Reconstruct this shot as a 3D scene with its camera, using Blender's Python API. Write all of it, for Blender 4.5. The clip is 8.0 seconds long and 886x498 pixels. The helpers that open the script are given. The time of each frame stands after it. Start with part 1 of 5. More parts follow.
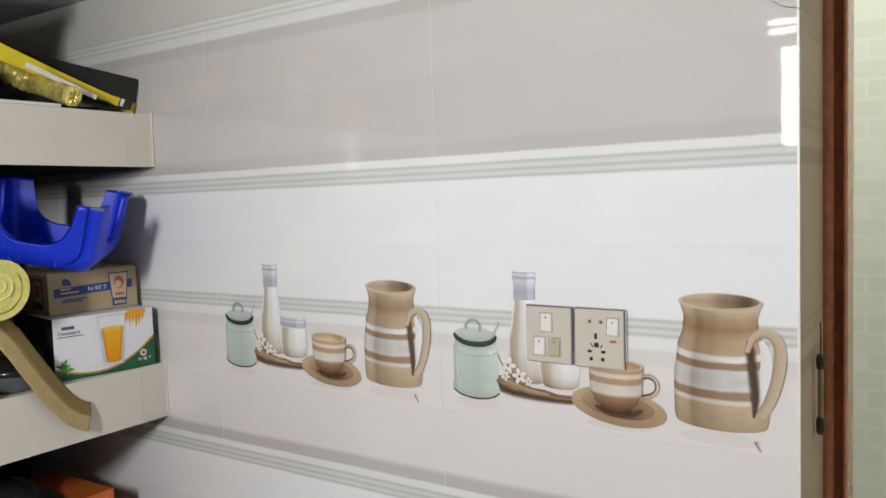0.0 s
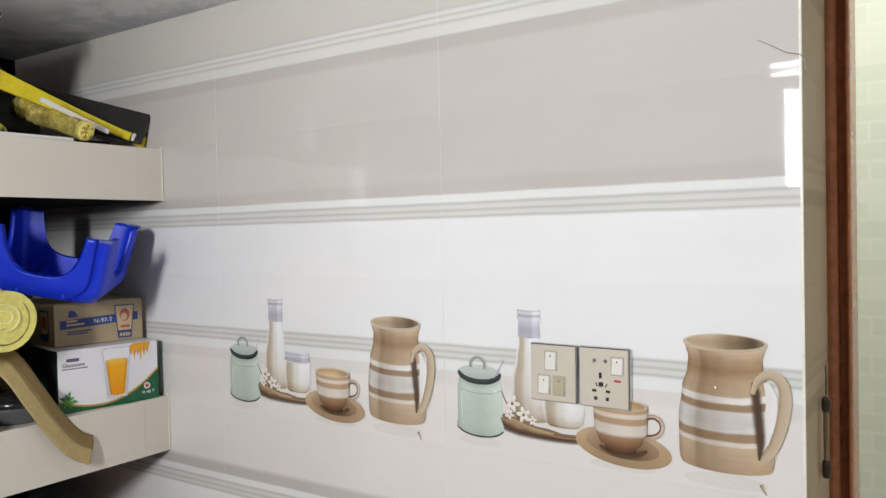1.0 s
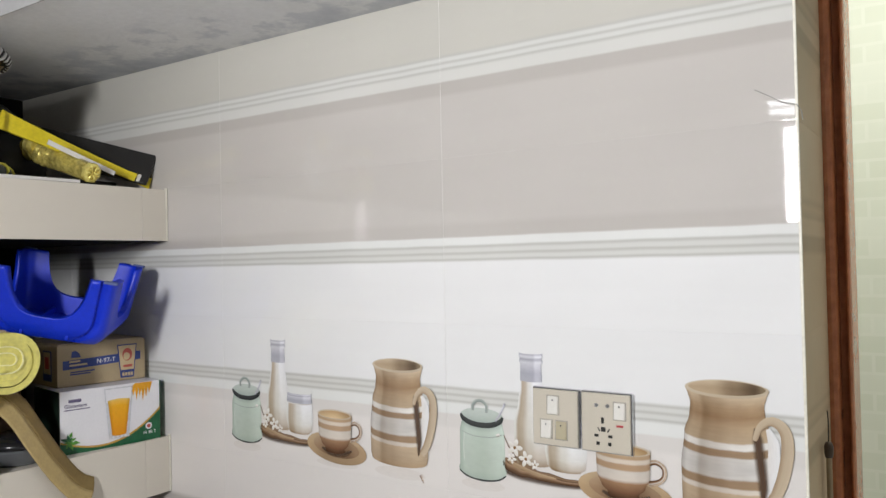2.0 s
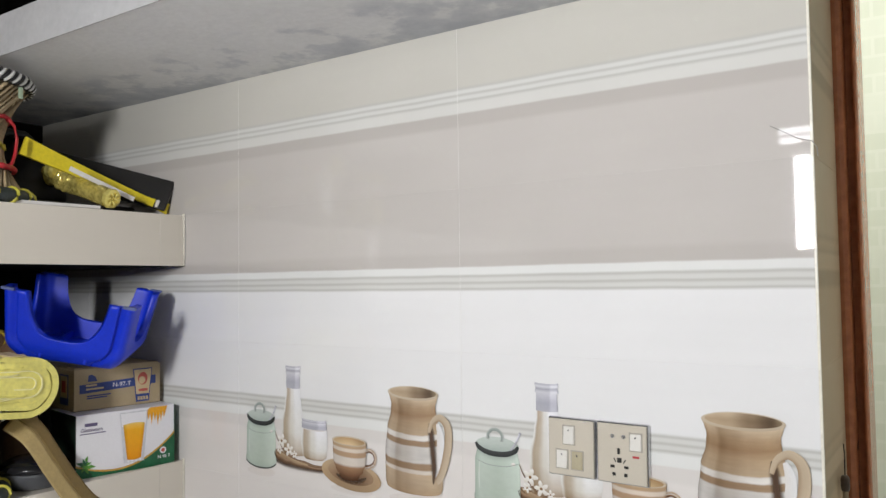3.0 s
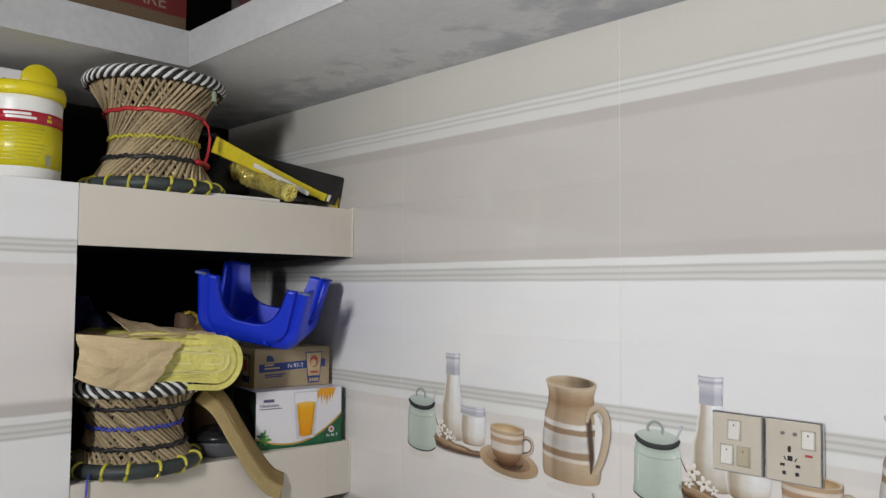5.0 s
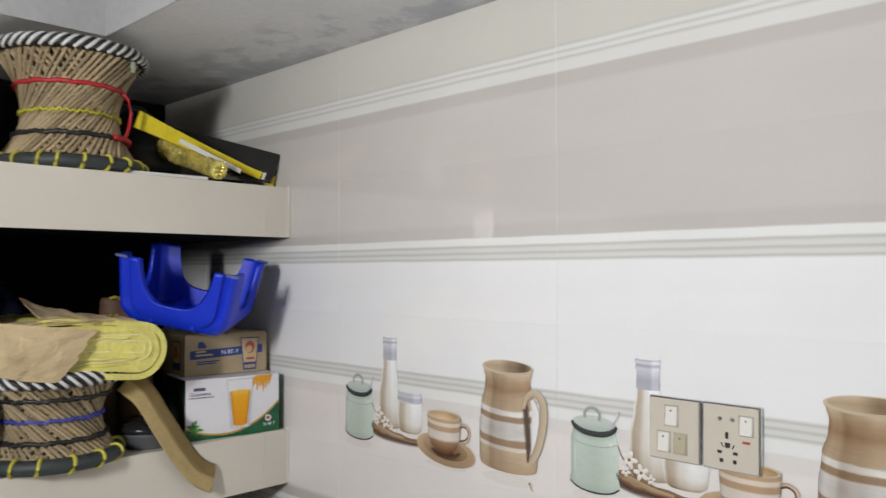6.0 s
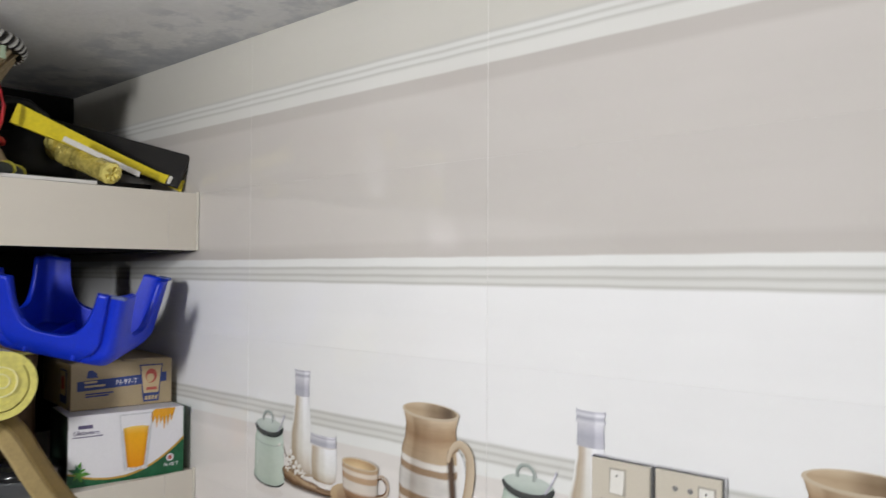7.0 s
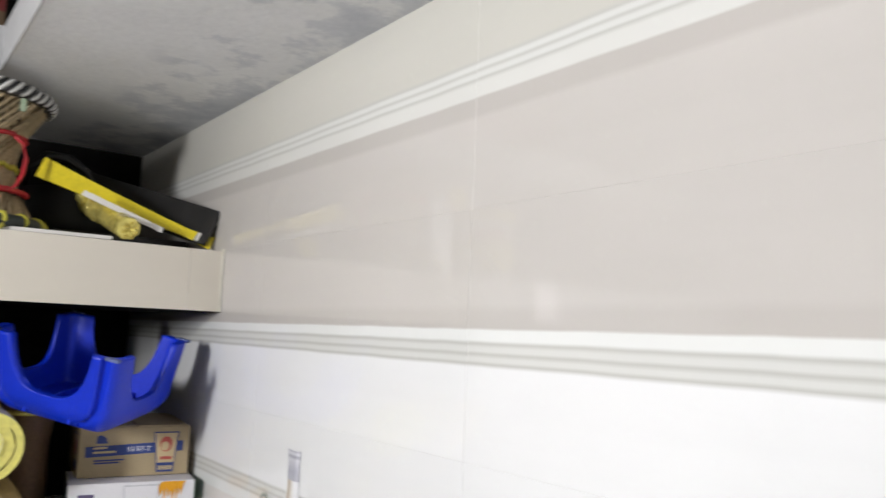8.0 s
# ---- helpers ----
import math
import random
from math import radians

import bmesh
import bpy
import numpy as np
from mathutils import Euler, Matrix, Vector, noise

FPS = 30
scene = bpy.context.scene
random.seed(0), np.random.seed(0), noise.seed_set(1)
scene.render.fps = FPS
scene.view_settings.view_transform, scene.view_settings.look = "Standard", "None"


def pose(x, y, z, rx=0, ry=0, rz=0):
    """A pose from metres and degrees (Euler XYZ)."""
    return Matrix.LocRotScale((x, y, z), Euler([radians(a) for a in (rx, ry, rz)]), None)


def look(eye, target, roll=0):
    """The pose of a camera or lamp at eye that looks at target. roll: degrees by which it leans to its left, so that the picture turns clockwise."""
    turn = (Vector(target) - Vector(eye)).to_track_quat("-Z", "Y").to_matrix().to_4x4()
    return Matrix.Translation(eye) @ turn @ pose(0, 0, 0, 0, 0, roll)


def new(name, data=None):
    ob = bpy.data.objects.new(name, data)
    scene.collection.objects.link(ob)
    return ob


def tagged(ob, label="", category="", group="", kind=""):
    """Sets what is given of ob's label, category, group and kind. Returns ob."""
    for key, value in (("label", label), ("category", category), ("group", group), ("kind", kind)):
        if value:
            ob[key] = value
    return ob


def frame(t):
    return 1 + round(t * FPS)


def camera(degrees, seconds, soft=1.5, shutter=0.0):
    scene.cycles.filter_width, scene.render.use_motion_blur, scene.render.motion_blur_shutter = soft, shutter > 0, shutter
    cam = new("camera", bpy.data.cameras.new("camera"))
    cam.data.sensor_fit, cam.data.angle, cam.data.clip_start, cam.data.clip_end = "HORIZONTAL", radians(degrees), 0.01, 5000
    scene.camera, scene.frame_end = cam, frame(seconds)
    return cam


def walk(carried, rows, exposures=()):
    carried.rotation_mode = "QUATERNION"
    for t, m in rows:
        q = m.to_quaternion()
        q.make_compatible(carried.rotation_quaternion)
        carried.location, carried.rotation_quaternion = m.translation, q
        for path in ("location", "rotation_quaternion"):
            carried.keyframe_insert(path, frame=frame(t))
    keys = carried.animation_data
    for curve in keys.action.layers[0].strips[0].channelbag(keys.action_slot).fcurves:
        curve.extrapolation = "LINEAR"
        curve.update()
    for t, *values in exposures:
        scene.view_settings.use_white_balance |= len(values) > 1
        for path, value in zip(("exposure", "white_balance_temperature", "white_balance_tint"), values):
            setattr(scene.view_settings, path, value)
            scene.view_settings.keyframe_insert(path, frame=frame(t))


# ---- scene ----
cam = camera(59.6, 8.0, soft=1.4, shutter=0.4)
PATH = [
    (0, (0.066, 0.052, 1.533), (-1.039, 1.714, 1.4), -1.9),
    (0.5, (0.075, 0.052, 1.532), (-1.042, 1.711, 1.467), -1.3),
    (1, (0.068, 0.043, 1.537), (-1.045, 1.704, 1.495), -1.2),
    (1.5, (0.071, 0.037, 1.543), (-1.049, 1.693, 1.544), -1.1),
    (2, (0.073, 0.034, 1.561), (-1.042, 1.694, 1.596), -1.2),
    (3.3, (0.065, 0.007, 1.585), (-1.075, 1.647, 1.684), -0.7),
    (3.5, (0.072, 0.019, 1.591), (-1.152, 1.598, 1.679), -1.0),
    (4, (0.07, -0.019, 1.551), (-1.305, 1.426, 1.685), 0.1),
    (4.2, (0.059, -0.038, 1.551), (-1.337, 1.388, 1.682), 0.2),
    (5.3, (0.081, -0.003, 1.543), (-1.347, 1.395, 1.633), 0.3),
    (5.5, (0.085, 0.014, 1.545), (-1.338, 1.418, 1.621), 0.2),
    (6, (0.075, 0.099, 1.543), (-1.309, 1.541, 1.601), -0.1),
    (6.5, (0.033, 0.221, 1.574), (-1.308, 1.704, 1.608), -0.2),
    (7, (-0.005, 0.324, 1.582), (-1.345, 1.808, 1.643), 0.3),
    (7.6, (0.02, 0.533, 1.616), (-1.392, 1.942, 1.76), 0.5),
    (8, (0.012, 0.617, 1.596), (-1.578, 1.81, 1.819), 2.3),
]
EXPOSURES = [(0.0, -0.03), (1.5, 0.12), (2.0, 0.05), (3.5, 0.0), (4.0, -0.17), (4.2, -0.2), (5.5, -0.2), (6.0, -0.02), (6.5, 0.03), (7.0, 0.02), (7.5, 0.06), (8.0, 0.30)]
walk(cam, [(t, look(eye, target, roll)) for t, eye, target, roll in PATH], EXPOSURES)

# ---- light ----
world = bpy.data.worlds.new("world")
scene.world = world
world.use_nodes = True
world.node_tree.nodes["Background"].inputs[0].default_value = (0.75, 0.8, 0.9, 1)
world.node_tree.nodes["Background"].inputs[1].default_value = 0.02


def area(name, place, target, sx, sy, watts, colour):
    data = bpy.data.lights.new(name, "AREA")
    data.shape, data.size, data.size_y = "RECTANGLE", sx, sy
    data.energy, data.color = watts, colour
    ob = new(name, data)
    ob.matrix_world = look(place, target)
    return ob


area("window_light", (-0.395, -0.805, 1.865), (-0.395, 0.0, 1.865), 0.165, 0.35, 31, (1.0, 1.0, 1.0))
area("next_room_light", (0.1, 1.95, 2.84), (0.1, 2.60, 0.6), 1.4, 0.7, 30, (1.0, 1.0, 0.97))


# ---- materials ----
def nodes_of(m):
    m.use_nodes = True
    nt = m.node_tree
    return nt, nt.nodes["Principled BSDF"]


def mat(name, colour, rough=0.5, metal=0.0, vary=0.12, scale=14.0, bump=0.05, fine=180.0, spots=0.0, spec=0.5, rand=0.0):
    """A surface with stains at one scale, grain at another, and a fine relief."""
    m = bpy.data.materials.new(name)
    nt, b = nodes_of(m)
    L = nt.links.new
    tc = nt.nodes.new("ShaderNodeTexCoord")
    n1 = nt.nodes.new("ShaderNodeTexNoise")
    n1.inputs["Scale"].default_value, n1.inputs["Detail"].default_value = scale, 6
    n2 = nt.nodes.new("ShaderNodeTexNoise")
    n2.inputs["Scale"].default_value, n2.inputs["Detail"].default_value = fine, 3
    L(tc.outputs["Object"], n1.inputs["Vector"])
    L(tc.outputs["Object"], n2.inputs["Vector"])
    add = nt.nodes.new("ShaderNodeMath")
    add.operation = "ADD"
    L(n1.outputs["Fac"], add.inputs[0])
    L(n2.outputs["Fac"], add.inputs[1])
    ramp = nt.nodes.new("ShaderNodeMapRange")
    ramp.inputs["From Min"].default_value, ramp.inputs["From Max"].default_value = 0.65, 1.35
    ramp.inputs["To Min"].default_value, ramp.inputs["To Max"].default_value = 1 - vary, 1 + vary
    L(add.outputs[0], ramp.inputs["Value"])
    mul = nt.nodes.new("ShaderNodeVectorMath")
    mul.operation = "SCALE"
    mul.inputs[0].default_value = colour[:3]
    fac = ramp.outputs[0]
    if rand:
        oi = nt.nodes.new("ShaderNodeObjectInfo")
        mr = nt.nodes.new("ShaderNodeMapRange")
        mr.inputs["To Min"].default_value, mr.inputs["To Max"].default_value = 1 - rand, 1 + rand
        L(oi.outputs["Random"], mr.inputs["Value"])
        mm = nt.nodes.new("ShaderNodeMath")
        mm.operation = "MULTIPLY"
        L(fac, mm.inputs[0])
        L(mr.outputs[0], mm.inputs[1])
        fac = mm.outputs[0]
    L(fac, mul.inputs["Scale"])
    L(mul.outputs[0], b.inputs["Base Color"])
    rr = nt.nodes.new("ShaderNodeMapRange")
    rr.inputs["To Min"].default_value, rr.inputs["To Max"].default_value = max(0.03, rough * 0.75), min(1, rough * 1.25)
    L(n1.outputs["Fac"], rr.inputs["Value"])
    L(rr.outputs[0], b.inputs["Roughness"])
    b.inputs["Metallic"].default_value = metal
    b.inputs["Specular IOR Level"].default_value = spec
    if bump:
        bp = nt.nodes.new("ShaderNodeBump")
        bp.inputs["Strength"].default_value, bp.inputs["Distance"].default_value = bump, 0.004
        L(add.outputs[0], bp.inputs["Height"])
        L(bp.outputs[0], b.inputs["Normal"])
    return m


def ramp_node(nt, stops, smooth="LINEAR"):
    r = nt.nodes.new("ShaderNodeValToRGB")
    r.color_ramp.interpolation = smooth
    e = r.color_ramp.elements
    while len(e) < len(stops):
        e.new(0.5)
    for k, (p, c) in enumerate(stops):
        e[k].position = p
        e[k].color = (*c, 1) if len(c) == 3 else c
    return r


def tile_mat(name, stops, rough=0.02):
    """A glazed tile whose print changes with its height (0 to 1 over the tile)."""
    m = bpy.data.materials.new(name)
    nt, b = nodes_of(m)
    L = nt.links.new
    tc = nt.nodes.new("ShaderNodeTexCoord")
    sep = nt.nodes.new("ShaderNodeSeparateXYZ")
    L(tc.outputs["Object"], sep.inputs[0])
    n0 = nt.nodes.new("ShaderNodeTexNoise")
    n0.inputs["Scale"].default_value = 7
    L(tc.outputs["Object"], n0.inputs["Vector"])
    wob = nt.nodes.new("ShaderNodeMath")
    wob.operation = "MULTIPLY_ADD"
    wob.inputs[1].default_value = 0.004
    L(n0.outputs["Fac"], wob.inputs[0])
    L(sep.outputs["Z"], wob.inputs[2])
    mr = nt.nodes.new("ShaderNodeMapRange")
    mr.inputs["From Max"].default_value = 0.300
    L(wob.outputs[0], mr.inputs["Value"])
    r = ramp_node(nt, stops)
    L(mr.outputs[0], r.inputs[0])
    # faint streaks along the tile and a cloudy tone
    mp = nt.nodes.new("ShaderNodeMapping")
    mp.inputs["Scale"].default_value = (1.5, 1.5, 12)
    L(tc.outputs["Object"], mp.inputs["Vector"])
    n1 = nt.nodes.new("ShaderNodeTexNoise")
    n1.inputs["Scale"].default_value, n1.inputs["Detail"].default_value = 2.0, 4
    L(mp.outputs[0], n1.inputs["Vector"])
    n2 = nt.nodes.new("ShaderNodeTexNoise")
    n2.inputs["Scale"].default_value, n2.inputs["Detail"].default_value = 5.0, 5
    L(tc.outputs["Object"], n2.inputs["Vector"])
    a = nt.nodes.new("ShaderNodeMath")
    L(n1.outputs["Fac"], a.inputs[0])
    L(n2.outputs["Fac"], a.inputs[1])
    v = nt.nodes.new("ShaderNodeMapRange")
    v.inputs["From Min"].default_value, v.inputs["From Max"].default_value = 0.7, 1.3
    v.inputs["To Min"].default_value, v.inputs["To Max"].default_value = 0.98, 1.02
    L(a.outputs[0], v.inputs["Value"])
    s = nt.nodes.new("ShaderNodeVectorMath")
    s.operation = "SCALE"
    L(r.outputs[0], s.inputs[0])
    L(v.outputs[0], s.inputs["Scale"])
    L(s.outputs[0], b.inputs["Base Color"])
    rr = nt.nodes.new("ShaderNodeMapRange")
    rr.inputs["To Min"].default_value, rr.inputs["To Max"].default_value = rough * 0.7, rough * 1.5
    L(n2.outputs["Fac"], rr.inputs["Value"])
    L(rr.outputs[0], b.inputs["Roughness"])
    bp = nt.nodes.new("ShaderNodeBump")
    bp.inputs["Strength"].default_value, bp.inputs["Distance"].default_value = 0.035, 0.004
    n4 = nt.nodes.new("ShaderNodeTexNoise")
    n4.inputs["Scale"].default_value, n4.inputs["Detail"].default_value = 38.0, 1
    L(tc.outputs["Object"], n4.inputs["Vector"])
    wave = nt.nodes.new("ShaderNodeMath")
    wave.operation = "MULTIPLY_ADD"
    wave.inputs[1].default_value = 0.10
    L(n4.outputs["Fac"], wave.inputs[0])
    L(n2.outputs["Fac"], wave.inputs[2])
    L(wave.outputs[0], bp.inputs["Height"])
    L(bp.outputs[0], b.inputs["Normal"])
    return m


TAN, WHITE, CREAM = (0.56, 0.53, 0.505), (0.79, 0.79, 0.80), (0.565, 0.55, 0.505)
STRIP, SHADE, LINE = (0.76, 0.765, 0.755), (0.52, 0.49, 0.465), (0.51, 0.505, 0.48)
MID = (0.66, 0.66, 0.64)


def frame_up(top, low, SHADE=SHADE, STRIP=STRIP):
    """Light panel above, three grey lines, a pale strip, a soft shade, dark panel below."""
    return [(0.0, low), (0.375, low), (0.40, SHADE), (0.465, SHADE), (0.475, STRIP), (0.530, STRIP), (0.547, LINE), (0.558, MID),
            (0.570, MID), (0.584, LINE), (0.596, MID), (0.608, MID), (0.620, LINE), (0.638, top), (1.0, top)]


def frame_down(top, low):
    return [(0.0, low), (0.376, low), (0.391, LINE), (0.403, MID), (0.414, MID), (0.429, LINE), (0.441, MID), (0.455, MID), (0.470, LINE),
            (0.483, STRIP), (0.520, STRIP), (0.530, SHADE), (0.590, SHADE), (0.625, top), (1.0, top)]


# row tones also offset uneven light: upper rows darkened, lower rows paler
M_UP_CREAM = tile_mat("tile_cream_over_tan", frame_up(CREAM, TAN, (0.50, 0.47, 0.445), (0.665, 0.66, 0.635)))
M_UP = tile_mat("tile_white_over_tan", frame_up((0.80, 0.80, 0.81), (0.74, 0.705, 0.685), (0.69, 0.66, 0.64)))
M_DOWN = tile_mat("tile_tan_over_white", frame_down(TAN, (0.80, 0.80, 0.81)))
M_DOWN_LOW = tile_mat("tile_pale_tan_over_white", frame_down((0.74, 0.705, 0.685), (0.81, 0.81, 0.815)))
# browner copy of the wall tile; the return's dimmer light is in the colour
M_RETURN = tile_mat("tile_beige_brown_shaded", [(0.0, (0.47, 0.365, 0.225)), (0.37, (0.47, 0.365, 0.225)), (0.40, (0.36, 0.275, 0.165)), (0.46, (0.36, 0.275, 0.165)), (0.48, (0.49, 0.385, 0.245)), (0.54, (0.49, 0.385, 0.245)), (0.56, (0.39, 0.30, 0.185)), (0.60, (0.47, 0.365, 0.225)), (0.63, (0.39, 0.30, 0.185)), (0.66, (0.46, 0.36, 0.225)), (1.0, (0.48, 0.375, 0.235))], 0.5)
M_PLAIN = tile_mat("tile_plain_cream", [(0.0, (0.69, 0.64, 0.56)), (1.0, (0.71, 0.66, 0.585))], 0.42)
M_GROUT = mat("grout", (0.76, 0.745, 0.73), 0.5, vary=0.06, bump=0.1)
M_EDGE = mat("tile_edge", (0.78, 0.75, 0.66), 0.4)
M_PLASTER = mat("plaster_wall", (0.40, 0.40, 0.39), 0.85, vary=0.10, scale=5, bump=0.15, fine=60)
# near-black colour stands in for the shade inside the niche
M_NICHE_SHADE = mat("near_black_niche_shade", (0.010, 0.0095, 0.009), 0.95, vary=0.25, scale=8, bump=0.3, fine=90, spec=0.05)
M_FLOOR = mat("floor_tile", (0.82, 0.80, 0.77), 0.25, vary=0.08)


def loft_mat():
    m = mat("loft_paint", (0.76, 0.765, 0.78), 0.8, vary=0.05, scale=9, bump=0.2, fine=70)
    nt, b = m.node_tree, m.node_tree.nodes["Principled BSDF"]
    L = nt.links.new
    src = b.inputs["Base Color"].links[0].from_socket
    tc = nt.nodes.new("ShaderNodeTexCoord")
    n = nt.nodes.new("ShaderNodeTexNoise")
    n.inputs["Scale"].default_value, n.inputs["Detail"].default_value, n.inputs["Roughness"].default_value = 7.5, 7, 0.6
    L(tc.outputs["Object"], n.inputs["Vector"])
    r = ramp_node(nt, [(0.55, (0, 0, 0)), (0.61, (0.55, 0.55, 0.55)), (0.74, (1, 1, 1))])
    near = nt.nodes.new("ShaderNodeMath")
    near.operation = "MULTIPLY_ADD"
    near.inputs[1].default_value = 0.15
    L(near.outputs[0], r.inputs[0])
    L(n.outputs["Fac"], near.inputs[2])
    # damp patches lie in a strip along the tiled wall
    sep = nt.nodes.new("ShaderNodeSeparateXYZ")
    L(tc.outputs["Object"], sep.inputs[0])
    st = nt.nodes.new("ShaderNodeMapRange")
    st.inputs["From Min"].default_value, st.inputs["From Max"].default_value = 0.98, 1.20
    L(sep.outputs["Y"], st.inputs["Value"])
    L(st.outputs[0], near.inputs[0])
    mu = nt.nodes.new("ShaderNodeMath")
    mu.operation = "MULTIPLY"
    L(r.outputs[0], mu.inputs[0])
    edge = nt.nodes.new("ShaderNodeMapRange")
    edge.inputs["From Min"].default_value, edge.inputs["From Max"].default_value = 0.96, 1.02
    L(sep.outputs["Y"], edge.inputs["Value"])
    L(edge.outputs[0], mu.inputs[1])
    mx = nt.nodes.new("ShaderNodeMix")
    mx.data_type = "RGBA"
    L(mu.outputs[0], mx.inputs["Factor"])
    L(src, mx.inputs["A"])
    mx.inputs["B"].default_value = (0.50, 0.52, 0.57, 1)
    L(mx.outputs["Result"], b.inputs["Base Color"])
    return m


def brick_print_mat():
    m = mat("pale_green_wallpaper", (0.62, 0.645, 0.53), 0.6, vary=0.03)
    nt, b = m.node_tree, m.node_tree.nodes["Principled BSDF"]
    L = nt.links.new
    tc = nt.nodes.new("ShaderNodeTexCoord")
    mp = nt.nodes.new("ShaderNodeMapping")
    mp.inputs["Rotation"].default_value = (radians(90), 0, 0)
    L(tc.outputs["Object"], mp.inputs["Vector"])
    br = nt.nodes.new("ShaderNodeTexBrick")
    br.inputs["Scale"].default_value = 1.0
    br.inputs["Brick Width"].default_value, br.inputs["Row Height"].default_value = 0.115, 0.062
    br.inputs["Mortar Size"].default_value, br.inputs["Mortar Smooth"].default_value = 0.006, 0.3
    br.inputs["Color1"].default_value = (0.63, 0.655, 0.54, 1)
    br.inputs["Color2"].default_value = (0.585, 0.615, 0.49, 1)
    br.inputs["Mortar"].default_value = (0.64, 0.662, 0.548, 1)
    L(mp.outputs[0], br.inputs["Vector"])
    L(br.outputs["Color"], b.inputs["Base Color"])
    return m


def print_mat(name, vertical, across=((0.0, (1, 1, 1)), (1.0, (1, 1, 1))), rough=0.13, smooth="LINEAR", streak=0.015, fade=0.0):
    """A picture printed under glaze: colours up the shape (V) and a tone across it (U)."""
    m = bpy.data.materials.new(name)
    nt, b = nodes_of(m)
    L = nt.links.new
    uv = nt.nodes.new("ShaderNodeUVMap")
    sep = nt.nodes.new("ShaderNodeSeparateXYZ")
    L(uv.outputs[0], sep.inputs[0])
    n = nt.nodes.new("ShaderNodeTexNoise")
    n.inputs["Scale"].default_value, n.inputs["Detail"].default_value = 9, 5
    L(uv.outputs[0], n.inputs["Vector"])
    w = nt.nodes.new("ShaderNodeMath")
    w.operation = "MULTIPLY_ADD"
    w.inputs[1].default_value = 0.02
    L(n.outputs["Fac"], w.inputs[0])
    L(sep.outputs["Y"], w.inputs[2])
    off = nt.nodes.new("ShaderNodeMath")
    off.operation = "SUBTRACT"
    off.inputs[1].default_value = 0.01
    L(w.outputs[0], off.inputs[0])
    r1, r2 = ramp_node(nt, vertical, smooth), ramp_node(nt, across, "EASE")
    L(off.outputs[0], r1.inputs[0])
    L(sep.outputs["X"], r2.inputs[0])
    mx = nt.nodes.new("ShaderNodeMix")
    mx.data_type, mx.blend_type = "RGBA", "MULTIPLY"
    mx.inputs["Factor"].default_value = 1
    L(r1.outputs[0], mx.inputs["A"])
    L(r2.outputs[0], mx.inputs["B"])
    v = nt.nodes.new("ShaderNodeMapRange")
    v.inputs["To Min"].default_value, v.inputs["To Max"].default_value = 0.93, 1.07
    L(n.outputs["Fac"], v.inputs["Value"])
    mp = nt.nodes.new("ShaderNodeMapping")
    mp.inputs["Scale"].default_value = (2.0, 14.0, 1.0)
    L(uv.outputs[0], mp.inputs["Vector"])
    n3 = nt.nodes.new("ShaderNodeTexNoise")
    n3.inputs["Scale"].default_value, n3.inputs["Detail"].default_value = 2.5, 5
    L(mp.outputs[0], n3.inputs["Vector"])
    v3 = nt.nodes.new("ShaderNodeMapRange")
    v3.inputs["From Min"].default_value, v3.inputs["From Max"].default_value = 0.3, 0.7
    v3.inputs["To Min"].default_value, v3.inputs["To Max"].default_value = 1 - streak, 1 + streak
    L(n3.outputs["Fac"], v3.inputs["Value"])
    vm = nt.nodes.new("ShaderNodeMath")
    vm.operation = "MULTIPLY"
    L(v.outputs[0], vm.inputs[0])
    L(v3.outputs[0], vm.inputs[1])
    s = nt.nodes.new("ShaderNodeVectorMath")
    s.operation = "SCALE"
    L(mx.outputs["Result"], s.inputs[0])
    L(vm.outputs[0], s.inputs["Scale"])
    L(s.outputs[0], b.inputs["Base Color"])
    b.inputs["Roughness"].default_value = rough
    if fade:
        # the print thins out towards the two long edges of the shape
        dist = nt.nodes.new("ShaderNodeMath")
        dist.operation = "PINGPONG"
        dist.inputs[1].default_value = 0.5
        L(sep.outputs["Y"], dist.inputs[0])
        soft_ = nt.nodes.new("ShaderNodeMapRange")
        soft_.interpolation_type = "SMOOTHSTEP"
        soft_.inputs["From Max"].default_value, soft_.inputs["To Max"].default_value = 0.42, fade
        L(dist.outputs[0], soft_.inputs["Value"])
        L(soft_.outputs[0], b.inputs["Alpha"])
    return m


M_LOFT = loft_mat()
M_GREEN = brick_print_mat()


# ---- mesh helpers ----
def mesh_ob(name, bm, material, smooth=False):
    me = bpy.data.meshes.new(name)
    bm.to_mesh(me)
    bm.free()
    if material:
        me.materials.append(material)
    if smooth:
        for p in me.polygons:
            p.use_smooth = True
    return new(name, me)


def part(name, bm, material, parent, label="", smooth=False):
    ob = mesh_ob(name, bm, material, smooth)
    ob.parent = parent
    if label:
        ob["label"] = label
    return ob


def empty(name, m, label, category, group="", kind=""):
    ob = new(name)
    ob.matrix_world = m
    ob.empty_display_size = 0.02
    return tagged(ob, label, category, group, kind)


def bm_box(x0, x1, y0, y1, z0, z1, bevel=0.0, seg=2, bm=None):
    own = bm is None
    bm = bm or bmesh.new()
    r = bmesh.ops.create_cube(bm, size=1, matrix=Matrix.Translation(((x0 + x1) / 2, (y0 + y1) / 2, (z0 + z1) / 2)) @ Matrix.Diagonal((x1 - x0, y1 - y0, z1 - z0, 1)))
    if bevel:
        es = {e for v in r["verts"] for e in v.link_edges}
        bmesh.ops.bevel(bm, geom=list(es), offset=bevel, segments=seg, profile=0.5, affect="EDGES")
    return bm


